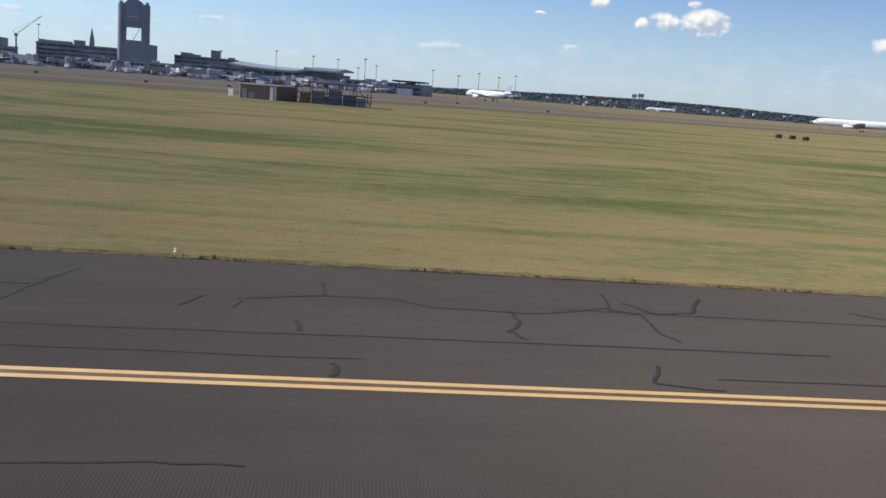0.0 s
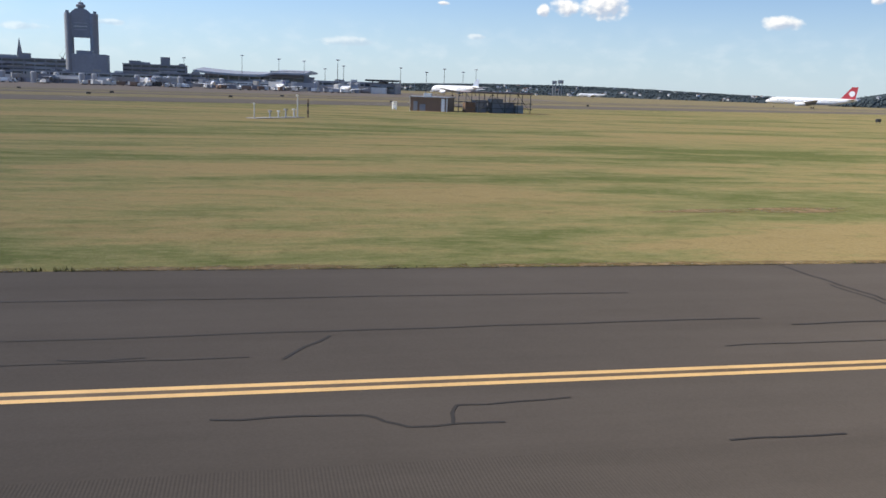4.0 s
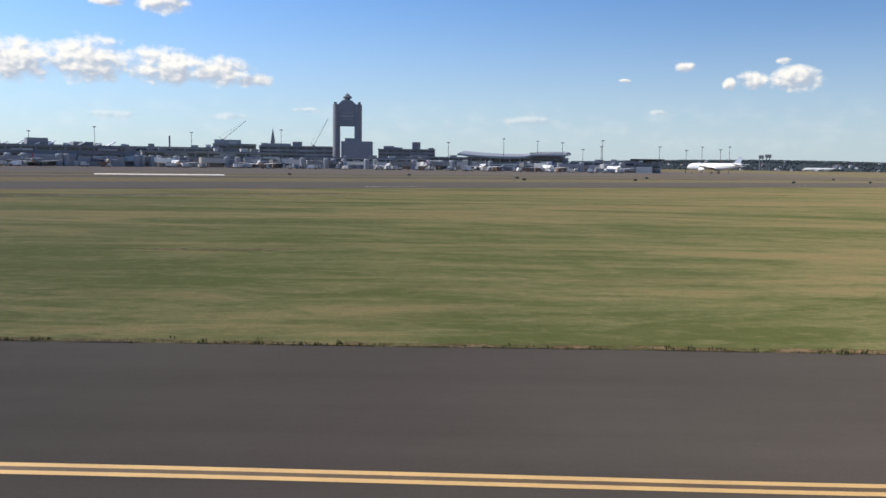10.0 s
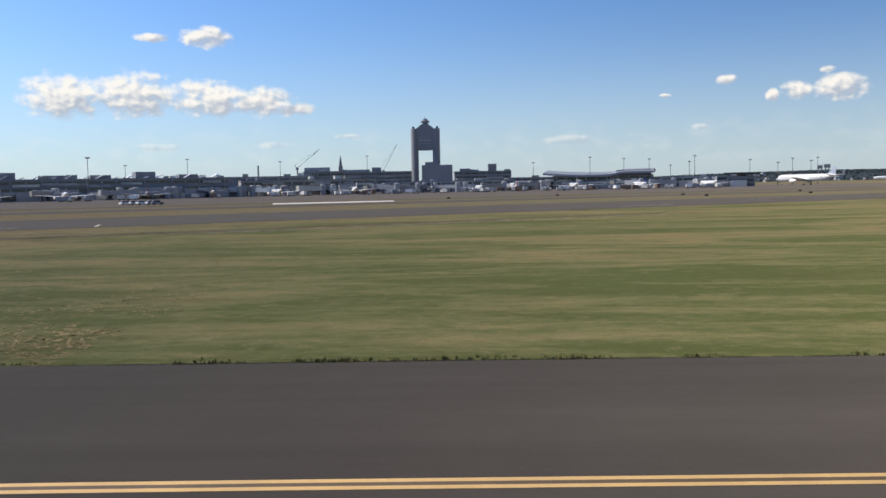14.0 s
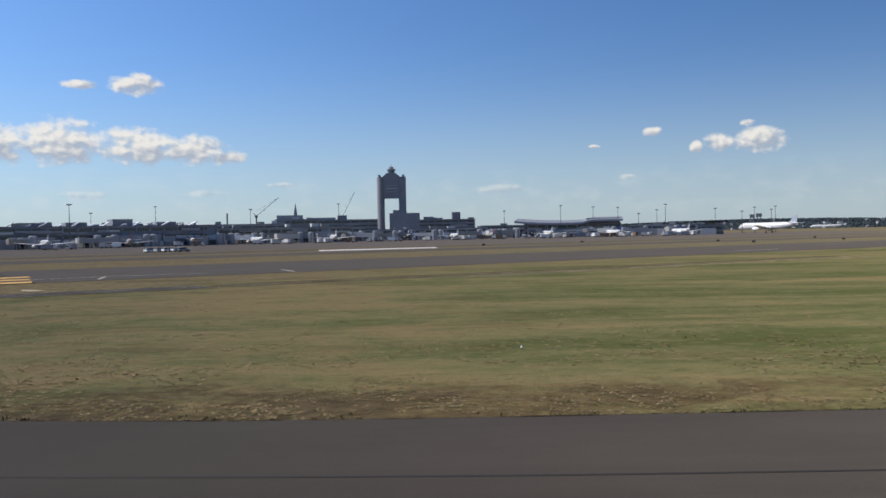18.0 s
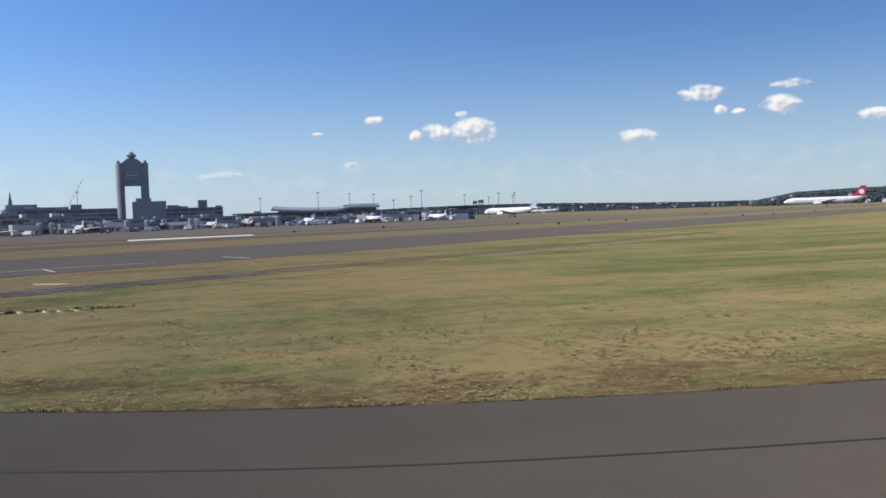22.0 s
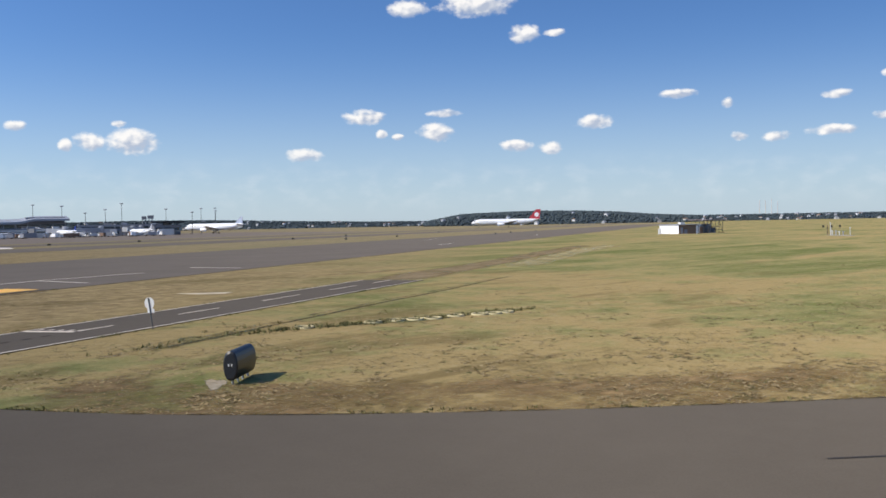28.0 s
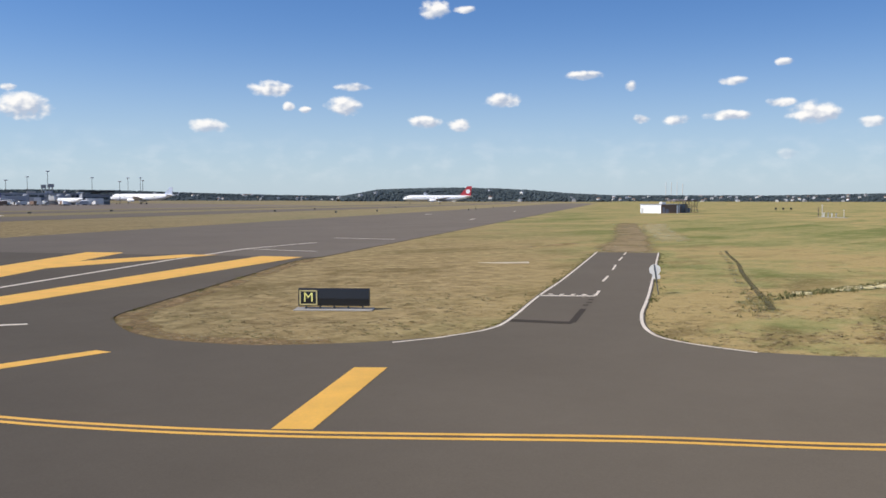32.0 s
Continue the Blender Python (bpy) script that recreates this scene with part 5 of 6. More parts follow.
# hall with a roof that sags like a hammock
t, w = block("terminal_hall", "dark terminal hall under a sagging curved roof", (-82, 799), (3, 779), 50, 11.5, 2)
bm = bmesh.new()
rows = []
for i in range(25):
    u = i / 24
    z = 16.6 - 9.5 * u * (1 - u) * (1 if u < 0.6 else 1) if u < 0.62 else 14.4 + 2.2 * min(1, (u - 0.62) / 0.1)
    rows.append([Vector((-8 + u * (w + 10), y, z + dz)) for y, dz in ((-9, -1.6), (22, 1.2), (56, 0), (56, -1.2), (-9, -3.4))])
add_loft(bm, rows)
part("curved_roof", bm, GREY, t)
roof_box(t, w * 0.82, 14, w * 0.34, 26, 12.3, 4.2, GREY_DARK)
for k in range(7):
    bm = bmesh.new()
    add_rod(bm, (4 + k * 9, -6, 0), (4 + k * 9, -6, 13.0), 0.4)
    part("column", bm, GREY, t)
block("gate_pier", "low dark gate pier with a row of openings", (8, 764), (78, 739), 20, 8.6, 2, GREY_DARK)
t, w = block("gate_house", "small gate house under an overhanging dark roof", (52, 716), (72, 710), 14, 7.5, 1, GREY_DARK)
roof_box(t, w / 2, 5, w + 6, 18, 10, 1.4, BLACK)
for k in range(4):
    roof_box(t, 2 + k * 5.5, 1, 0.8, 0.8, 7.5, 2.6, STEEL_DARK)
# gate clutter: bridges, stairs, tanks and boxes along the stands
rnd = random.Random(31)
STANDS = [(-500, 470), (-400, 545), (-330, 628), (-235, 684), (-150, 735), (-60, 735), (56, 716)]
for k in range(46):
    i = rnd.randrange(len(STANDS) - 1)
    u = rnd.random()
    x = STANDS[i][0] * (1 - u) + STANDS[i + 1][0] * u
    y = STANDS[i][1] * (1 - u) + STANDS[i + 1][1] * u + rnd.uniform(-16, 6)
    mat, tone = rnd.choice(((WHITE_OLD, "pale"), (GREY, "grey"), (GREY, "grey"), (CONCRETE, "beige"), (GREY_DARK, "dark grey"), (WHITE, "white")))
    w, h = rnd.uniform(10, 24), rnd.uniform(3.0, 4.2)
    t = thing("jet_bridge", pose(x, y, 0, 0, 0, rnd.uniform(-50, 60)), tone + " boarding bridge standing on the apron", "jet bridge", "boarding bridges")
    bm = bmesh.new()
    add_box(bm, (w, 3.0, h - 0.6), (0, 0, 3.4), ry=rnd.uniform(-0.06, 0.06))
    part("tunnel", bm, mat, t)
    bm = bmesh.new()
    add_box(bm, (4.2, 4.2, h), (-w / 2, 0, 3.2), bevel=0.2)
    part("cab", bm, mat, t)
    bm = bmesh.new()
    add_lathe(bm, [(2.2, 0), (2.2, 7.6), (1.2, 8.2)], 12, Matrix.Translation((w / 2, 0, 0)))
    part("rotunda", bm, GREY, t)
    for sx in (-0.22, -0.28):
        bm = bmesh.new()
        add_rod(bm, (w * sx, 0.9 if sx < -0.25 else -0.9, 0), (w * sx, 0.9 if sx < -0.25 else -0.9, 3.8), 0.25)
        part("leg", bm, STEEL_DARK, t)
block("cargo_building", "long low pale cargo building", (-64, 735), (2, 724), 14, 6.0, 1, WHITE_OLD)


# ---- masts, cranes and other tall things ----
def light_mast(x, y, h):
    t = thing("light_mast", pose(x, y, 0), "tall grey apron floodlight mast with a lamp ring", "light mast", "apron masts")
    bm = bmesh.new()
    add_rod(bm, (0, 0, 0), (0, 0, h), 0.30, 8, 0.16)
    part("pole", bm, STEEL_DARK, t)
    bm = bmesh.new()
    add_lathe(bm, [(0.3, h - 0.7), (1.5, h - 0.5), (1.6, h + 0.1), (0.3, h + 0.3)], 10)
    part("lamp_ring", bm, GREY, t)


for x, y, h in ((-384, 513, 26), (-454, 737, 28), (-406, 756, 33), (-329, 779, 30), (-252, 794, 34), (-100, 801, 25), (-50.5, 784, 28.5), (-19, 793, 27), (3, 789, 26), (21, 785, 20), (25.8, 717, 26), (37, 782, 23), (86, 769, 23), (108, 763, 20), (130, 790, 24), (150, 800, 22), (-560, 620, 28), (175, 850, 26)):
    light_mast(x, y, h)


def crane(x, y, base, reach, top, label):
    t = thing("crane", pose(x, y, 0), label, "crane")
    bm = bmesh.new()
    add_rod(bm, (0, 0, 0), (0, 0, base), 0.9)
    part("mast", bm, STEEL_DARK, t)
    bm = bmesh.new()
    add_box(bm, (3.2, 3, 3), (0, 0, base))
    part("cab", bm, GREY_DARK, t)
    bm = bmesh.new()
    a, b = Vector((0, 0, base + 2)), Vector((reach, 0, top))
    for off in (-0.55, 0.55):
        add_rod(bm, a + Vector((0, off, 0)), b + Vector((0, off, 0)), 0.2, 6)
    for k in range(14):
        p, q = a.lerp(b, k / 14), a.lerp(b, (k + 1) / 14)
        add_rod(bm, p + Vector((0, -0.55, 0)), q + Vector((0, 0.55, 0)), 0.12, 5)
    part("jib", bm, STEEL_DARK, t)
    bm = bmesh.new()
    add_rod(bm, (-4, 0, base + 6), b, 0.08, 5)
    add_rod(bm, (-4, 0, base + 6), a, 0.2, 5)
    part("stay", bm, STEEL_DARK, t)


crane(-288, 1250, 27, 21, 68, "slender construction crane with its jib raised")
crane(-383.5, 1110, 30, 30, 56, "slender yellow-grey crane over the terminal roof")
t = thing("church_spire", pose(-369, 1370, 0), "dark pointed spire above the roofs", "spire")
bm = bmesh.new()
add_loft(bm, [[Vector((x * s, y * s, z)) for x, y in ((-1, -1), (1, -1), (1, 1), (-1, 1))] for z, s in ((0, 3.0), (37, 2.9), (42, 2.2), (58, 0.15))])
part("steeple", bm, GREY_DARK, t)
t = thing("chimney", pose(-352, 790, 0), "plain brick chimney behind the terminals", "chimney")
bm = bmesh.new()
add_lathe(bm, [(0.9, 0), (0.75, 27)], 12)
part("shaft", bm, GREY_DARK, t)
# great framed towers on the skyline, with flat tops
t = thing("framed_tower", pose(1062, 3120, 0, 0, 0, -20), "far open-framed twin tower with flat heads", "tower")
for dx in (-11, 12):
    for ex in (-5, 5):
        bm = bmesh.new()
        add_rod(bm, (dx + ex, 0, 0), (dx + ex, 0, 46), 1.7)
        part("leg", bm, GREY_DARK, t)
    bm = bmesh.new()
    add_box(bm, (21 if dx > 0 else 17, 14, 12), (dx, 0, 46 if dx > 0 else 43))
    part("head", bm, GREY_DARK, t)
for k, (x, y, h) in enumerate(((2655, 1578, 71), (2664, 1561, 71), (2673, 1543, 74), (2682, 1525, 66))):
    t = thing("power_chimney", pose(x, y, 0), "tall pale chimney far behind the shore", "chimney", "far chimneys")
    bm = bmesh.new()
    add_lathe(bm, [(1.6, 0), (1.2, h)], 12)
    part("shaft", bm, WHITE_OLD, t)


# ---- wooded hills ----
def ico():
    f = (1 + 5 ** 0.5) / 2
    v = [Vector(p).normalized() for p in ((-1, f, 0), (1, f, 0), (-1, -f, 0), (1, -f, 0), (0, -1, f), (0, 1, f), (0, -1, -f), (0, 1, -f), (f, 0, -1), (f, 0, 1), (-f, 0, -1), (-f, 0, 1))]
    s = ((0, 11, 5), (0, 5, 1), (0, 1, 7), (0, 7, 10), (0, 10, 11), (1, 5, 9), (5, 11, 4), (11, 10, 2), (10, 7, 6), (7, 1, 8), (3, 9, 4), (3, 4, 2), (3, 2, 6), (3, 6, 8), (3, 8, 9), (4, 9, 5), (2, 4, 11), (6, 2, 10), (8, 6, 7), (9, 8, 1))
    return v, s


ICO_V, ICO_F = ico()


def hill(name, az0, az1, dist, heights, label, clumps, houses):
    """A ridge seen from the field: its earth, its wood of many crowns, and the houses on it."""
    r = random.Random(int(dist + az0 * 10))

    def height(u):
        q = u * (len(heights) - 1)
        j = min(int(q), len(heights) - 2)
        return heights[j] * (1 - q + j) + heights[j + 1] * (q - j)

    def spot(u, d):
        a = radians(az0 + (az1 - az0) * u)
        return -200 + math.sin(a) * d, 20 + math.cos(a) * d
    bm = bmesh.new()
    rows = []
    for i in range(81):
        h = max(1.0, height(i / 80) - 7)
        rows.append([bm.verts.new((*spot(i / 80, dist + o), z)) for o, z in ((0, -1), (70, h * 0.45), (200, h), (420, h * 0.5), (600, -1))])
    for a, b in zip(rows, rows[1:]):
        for k in range(4):
            bm.faces.new((a[k], b[k], b[k + 1], a[k + 1]))
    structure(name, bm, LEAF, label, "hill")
    vs, fs = [], []
    for i in range(clumps):
        u, o = r.random(), r.uniform(-10, 260) if i % 2 else r.uniform(140, 230)
        x, y = spot(u, dist + o)
        h = max(0.5, height(u) - 7)
        z = h * min(1, max(0, o) / 200) ** 0.8
        sx = r.uniform(1.8, 5.0)
        sz = r.uniform(1.8, 4.2)
        n = len(vs)
        vs += [(x + v.x * sx * r.uniform(0.8, 1.2), y + v.y * sx, z + 2 + v.z * sz * r.uniform(0.75, 1.25)) for v in ICO_V]
        fs += [tuple(n + k for k in f) for f in ICO_F]
    me = bpy.data.meshes.new("woods")
    me.from_pydata(vs, [], fs)
    me.shade_smooth()
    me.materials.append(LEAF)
    tagged(new("woods", me), "dark mixed trees covering the far ridge", "woods", kind="stuff")
    for i in range(houses):
        u, o = r.random(), r.uniform(-25, 175)
        x, y = spot(u, dist + o)
        z = max(0.5, height(u) - 7) * min(1, max(0, o) / 200) ** 0.8
        w, hh = r.uniform(6, 12), r.uniform(4, 7)
        t = thing("house", pose(x, y, z - 1, 0, 0, r.uniform(0, 90)), r.choice(("far pale house among trees", "far grey house among trees")), "house", "houses on the ridge")
        bm = bmesh.new()
        add_box(bm, (w, 9, hh))
        part("wall", bm, r.choice((WHITE, WHITE_OLD, WHITE_OLD, GREY, CONCRETE)), t)
        bm = bmesh.new()
        add_loft(bm, [[Vector((sx * w * 0.54, yy, zz)) for yy, zz in ((-5, hh), (5, hh), (0, hh + 3.4))] for sx in (-1, 1)])
        part("roof", bm, r.choice((GREY_DARK, BROWN, GREY)), t)


hill("hill_1", 8, 41, 3450, (24, 34, 42, 45, 42, 33, 26, 24), "far low wooded ridge with houses", 4200, 90)
hill("hill_2", 39.5, 57.5, 2200, (15, 35, 39, 41, 39, 34, 25, 20), "far dark wooded hill", 4000, 16)
hill("hill_3", 55, 100, 3000, (25, 25, 24, 31, 34, 28, 25, 24), "far wooded shore with buildings", 5000, 110)

# ---- aircraft ----
def airliner(name, m, length, body, tail, label, wide=False, spot=None, group=""):
    """An airliner with its nose along +x, standing on its wheels at z 0."""
    t = thing(name, m, label, "airliner", group)
    r = length * (0.042 if wide else 0.05)
    zc = r * 1.95
    bm = bmesh.new()
    rings = []
    for u, k, dz in ((0.0, 0.06, -0.35), (0.012, 0.34, -0.28), (0.04, 0.66, -0.15), (0.08, 0.9, -0.04), (0.13, 1, 0), (0.4, 1, 0), (0.66, 1, 0), (0.76, 0.93, 0.07), (0.87, 0.66, 0.30), (0.95, 0.36, 0.52), (1.0, 0.10, 0.62)):
        rings.append([Vector((length * (0.5 - u), r * k * math.cos(a), zc + r * dz + r * k * math.sin(a))) for a in [2 * math.pi * i / 18 for i in range(18)]])
    add_loft(bm, rings)
    part("fuselage", bm, body, t, smooth=True)
    bm = bmesh.new()
    for s in (-1, 1):
        for k in range(int(length * 0.8)):
            add_box(bm, (0.28, 0.05, 0.36), (length * 0.37 - k * 0.85, s * r * 0.985, zc + r * 0.16))
    tagged(part("cabin_windows", bm, GLASS, t), kind="stuff")
    bm = bmesh.new()
    for s in (-1, 1):
        add_box(bm, (length * 0.018, 0.05, r * 0.3), (length * 0.452, s * r * 0.72, zc + r * 0.12), rz=-s * 0.5)
    part("windscreen", bm, GLASS, t)

    def wing(root, tip, name, mat):
        bm = bmesh.new()
        sec = []
        for (x, y, z, c, th) in (root, tip):
            sec.append([Vector((x - c * u, y, z + th * c * v)) for u, v in ((0, 0), (0.12, 0.45), (0.4, 0.55), (1, 0.02), (0.4, -0.3), (0.1, -0.3))])
        add_loft(bm, sec)
        return part(name, bm, mat, t)
    for s in (-1, 1):
        wing((length * 0.12, s * r * 0.7, zc - r * 0.55, length * 0.19, 0.12), (-length * 0.13, s * length * 0.46, zc + length * 0.012, length * 0.045, 0.10), "wing", body)
        wing((-length * 0.39, s * r * 0.3, zc + r * 0.55, length * 0.10, 0.10), (-length * 0.455, s * length * 0.17, zc + r * 0.75, length * 0.04, 0.10), "tailplane", WING_GREY)
        bm = bmesh.new()
        er = r * 0.52
        mm = Matrix.Translation((length * 0.12, s * length * 0.155, zc - r * 0.85)) @ Euler((0, radians(-90), 0)).to_matrix().to_4x4()
        add_lathe(bm, [(er * 0.7, -0.1), (er * 0.92, -0.35), (er, 0), (er, length * 0.05), (er * 0.8, length * 0.085), (er * 0.45, length * 0.1)], 16, mm)
        part("engine", bm, body, t, smooth=True)
        bm = bmesh.new()
        add_box(bm, (length * 0.07, 0.25, r * 0.5), (length * 0.07, s * length * 0.155, zc - r * 0.6))
        part("pylon", bm, WING_GREY, t)
        bm = bmesh.new()
        add_rod(bm, (-length * 0.03, s * r * 1.4, 0.4), (-length * 0.03, s * r * 1.3, zc - r * 0.4), 0.16)
        part("gear_leg", bm, STEEL, t)
        for q in (-0.55, 0.55):
            bm = bmesh.new()
            add_lathe(bm, [(0.35, -0.2), (0.56, -0.16), (0.56, 0.16), (0.35, 0.2)], 14, Matrix.Translation((-length * 0.03, s * r * 1.4 + q, 0.56)) @ Euler((radians(90), 0, 0)).to_matrix().to_4x4())
            part("wheel", bm, RUBBER, t)
    bm = bmesh.new()
    add_rod(bm, (length * 0.4, 0, 0.3), (length * 0.4, 0, zc - r * 0.8), 0.12)
    part("nose_gear", bm, STEEL, t)
    bm = bmesh.new()
    add_lathe(bm, [(0.25, -0.3), (0.42, -0.25), (0.42, 0.25), (0.25, 0.3)], 14, Matrix.Translation((length * 0.4, 0, 0.42)) @ Euler((radians(90), 0, 0)).to_matrix().to_4x4())
    part("wheel", bm, RUBBER, t)
    bm = bmesh.new()
    fin = [(-0.31, 0.6), (-0.43, 4.1), (-0.495, 4.1), (-0.475, 0.6)] if wide else [(-0.335, 0.55), (-0.44, 2.8), (-0.487, 2.8), (-0.475, 0.6)]
    add_loft(bm, [[Vector((length * x, y * (1 if z < 1 else 0.5), zc + r * z)) for x, z in fin] for y in (-0.25, 0.25)])
    part("fin", bm, tail, t)
    if spot:
        for s in (-1, 1):
            bm = bmesh.new()
            mm = Matrix.Translation((-length * 0.437, s * 0.24, zc + r * 2.3)) @ Euler((radians(90), 0, 0)).to_matrix().to_4x4()
            add_lathe(bm, [(r * 0.75, -0.03), (r * 0.75, 0.03)], 20, mm)
            part("fin_disc", bm, spot, t)
    return t


def heading(x, y, dx, dy, z=0.0):
    return pose(x, y, z, 0, 0, math.degrees(math.atan2(dy, dx)))


airliner("airliner", heading(438, 688, -52, 54, 0.02), 76, WHITE, RED, "long white airliner with a red tail and pale disc", True, WHITE)
airliner("airliner", heading(138, 780, -0.5, 0.866, 0.02), 64, WHITE, plain("pale_blue_tail_paint", (0.42, 0.47, 0.56), 0.4, vary=0.1), "white airliner with a pale blue-grey tail on the taxiway")
airliner("airliner", heading(628, 1679, -0.9, 0.44, 0.02), 60, WHITE, GREY, "far white airliner crossing the field")
parked = (
    (-396, 508, 118, 37, WHITE, GREY, "white airliner parked at the long concourse"),
    (-430, 478, 120, 34, WHITE_OLD, BLUE, "pale airliner parked nose to the concourse"),
    (-360, 545, 110, 36, GREY, RED, "grey airliner with a red tail at a gate"),
    (-296, 622, 116, 34, WHITE, GREY_DARK, "white airliner parked by the gate pier"),
    (-338, 606, 112, 36, WHITE_OLD, BLUE, "pale airliner with a blue tail at a gate"),
    (-246, 668, 104, 38, WHITE, WHITE_OLD, "white airliner parked before the tower"),
    (-190, 716, 100, 36, GREY, BLUE, "grey airliner standing before the garage"),
    (-150, 722, 98, 34, WHITE, GREY, "white airliner parked at the gate building"),
    (-120, 730, 95, 34, WHITE_OLD, RED, "pale airliner with a red tail at a gate"),
    (-72, 722, 94, 38, WHITE, GREY_DARK, "white airliner standing before the hall"),
    (-20, 712, 98, 36, WHITE, BLUE, "pale airliner parked before the hall"),
    (30, 690, 96, 36, WHITE, GREY, "white airliner standing by the gate house"),
    (-470, 455, 110, 38, WHITE, BLUE, "white airliner with a blue tail at the concourse"),
    (-520, 425, 110, 36, WHITE_OLD, GREY, "pale airliner parked at the concourse"),
)
for x, y, deg, ln, b, tl, lab in parked:
    airliner("airliner", pose(x, y, 0.02, 0, 0, deg), ln, b, tl, lab, group="parked aircraft")


def truck(x, y, deg, mat, label, long=7.0):
    t = thing("service_truck", pose(x, y, 0.02, 0, 0, deg), label, "truck", "apron vehicles")
    bm = bmesh.new()
    add_box(bm, (long * 0.68, 2.4, 2.3), (-long * 0.14, 0, 0.8), bevel=0.08)
    part("cargo_box", bm, mat, t)
    bm = bmesh.new()
    add_box(bm, (long * 0.26, 2.2, 1.7), (long * 0.36, 0, 0.6), bevel=0.12)
    part("cab", bm, WHITE_OLD, t)
    bm = bmesh.new()
    add_box(bm, (0.1, 1.9, 0.7), (long * 0.49, 0, 1.4))
    part("windscreen", bm, GLASS, t)
    for sx in (-0.3, 0.32):
        for sy in (-1, 1):
            bm = bmesh.new()
            add_lathe(bm, [(0.45, -0.14), (0.45, 0.14)], 12, Matrix.Translation((sx * long, sy * 1.05, 0.45)) @ Euler((radians(90), 0, 0)).to_matrix().to_4x4())
            part("wheel", bm, RUBBER, t)


rnd = random.Random(5)
lane = [(-470, 400), (-330, 520), (-240, 600), (-150, 640), (-60, 640), (40, 640)]
for k in range(70):
    i = rnd.randrange(len(lane) - 1)
    u = rnd.random()
    x = lane[i][0] * (1 - u) + lane[i + 1][0] * u
    y = lane[i][1] * (1 - u) + lane[i + 1][1] * u + rnd.uniform(-12, 34)
    mat, lab = rnd.choice(((WHITE, "white apron service truck"), (WHITE_OLD, "pale apron service truck"), (GREY, "grey apron service truck"), (GREY_DARK, "dark apron tug and cart"), (BROWN, "brown apron service truck")))
    truck(x, y, rnd.uniform(0, 360), mat, lab, rnd.uniform(4.5, 9.5))
def car(x, y, deg, mat, label):
    t = thing("car", pose(x, y, 0.03, 0, 0, deg), label, "car", "cars by the apron")
    bm = bmesh.new()
    add_loft(bm, [[Vector((u, v, z)) for v, z in ((-0.85, 0.35), (-0.88, 0.7), (-0.8, h), (0.8, h), (0.88, 0.7), (0.85, 0.35))] for u, h in ((-2.2, 0.85), (-2.1, 0.98), (1.0, 1.0), (2.0, 0.88), (2.2, 0.7))])
    part("body", bm, mat, t, smooth=True)
    bm = bmesh.new()
    add_loft(bm, [[Vector((u, v * k, z)) for u, v in ((-1.9 * k, -0.76), (0.9 * k, -0.76), (0.9 * k, 0.76), (-1.9 * k, 0.76))] for k, z in ((1.0, 0.97), (0.84, 1.48))])
    part("cabin", bm, GLASS, t, "dark windows")
    bm = bmesh.new()
    add_box(bm, (2.2, 1.26, 0.05), (-0.42, 0, 1.475), bevel=0.02)
    part("roof", bm, mat, t)
    for u in (-1.35, 1.35):
        for v in (-0.8, 0.8):
            bm = bmesh.new()
            add_lathe(bm, [(0.2, -0.11), (0.33, -0.09), (0.33, 0.09), (0.2, 0.11)], 12, Matrix.Translation((u, v, 0.33)) @ Euler((radians(90), 0, 0)).to_matrix().to_4x4())
            part("wheel", bm, RUBBER, t)


for k, (dx, dy, deg, mat, lab) in enumerate(((-6.4, -0.5, 55, WHITE, "white car parked by the apron"), (-3.4, 0.2, 60, WHITE_OLD, "pale car parked by the apron"), (-0.6, 0.0, 52, WHITE, "white car parked by the apron"), (2.2, 0.8, 58, WHITE, "white car parked by the apron"), (4.6, 0.6, 40, GREY_DARK, "dark grey car parked by the apron"))):
    car(-268 + dx, 303 + dy, deg, mat, lab)
for x, y in ((-83, 287), (-84, 254), (-47, 274), (2, 272), (-160, 300), (-120, 330), (40, 300), (90, 330), (-30, 330), (60, 372)):
    t = thing("field_sign", pose(x, y, 0.02, 0, 0, 30), "small dark airfield sign far off", "sign", "far field signs")
    bm = bmesh.new()
    add_box(bm, (1.2, 0.3, 0.5), (0, 0, 0.2), bevel=0.05)
    part("panel", bm, BLACK, t)
    for sx in (-0.5, 0.5):
        bm = bmesh.new()
        add_rod(bm, (sx, 0, 0), (sx, 0, 0.3), 0.05)
        part("leg", bm, STEEL_DARK, t)


# ---- the near wing with its engine and wheels ----
PYLON = plain("glossy_grey_metal", (0.42, 0.375, 0.375), 0.25, 0.85, vary=0.02, scale=0.5)


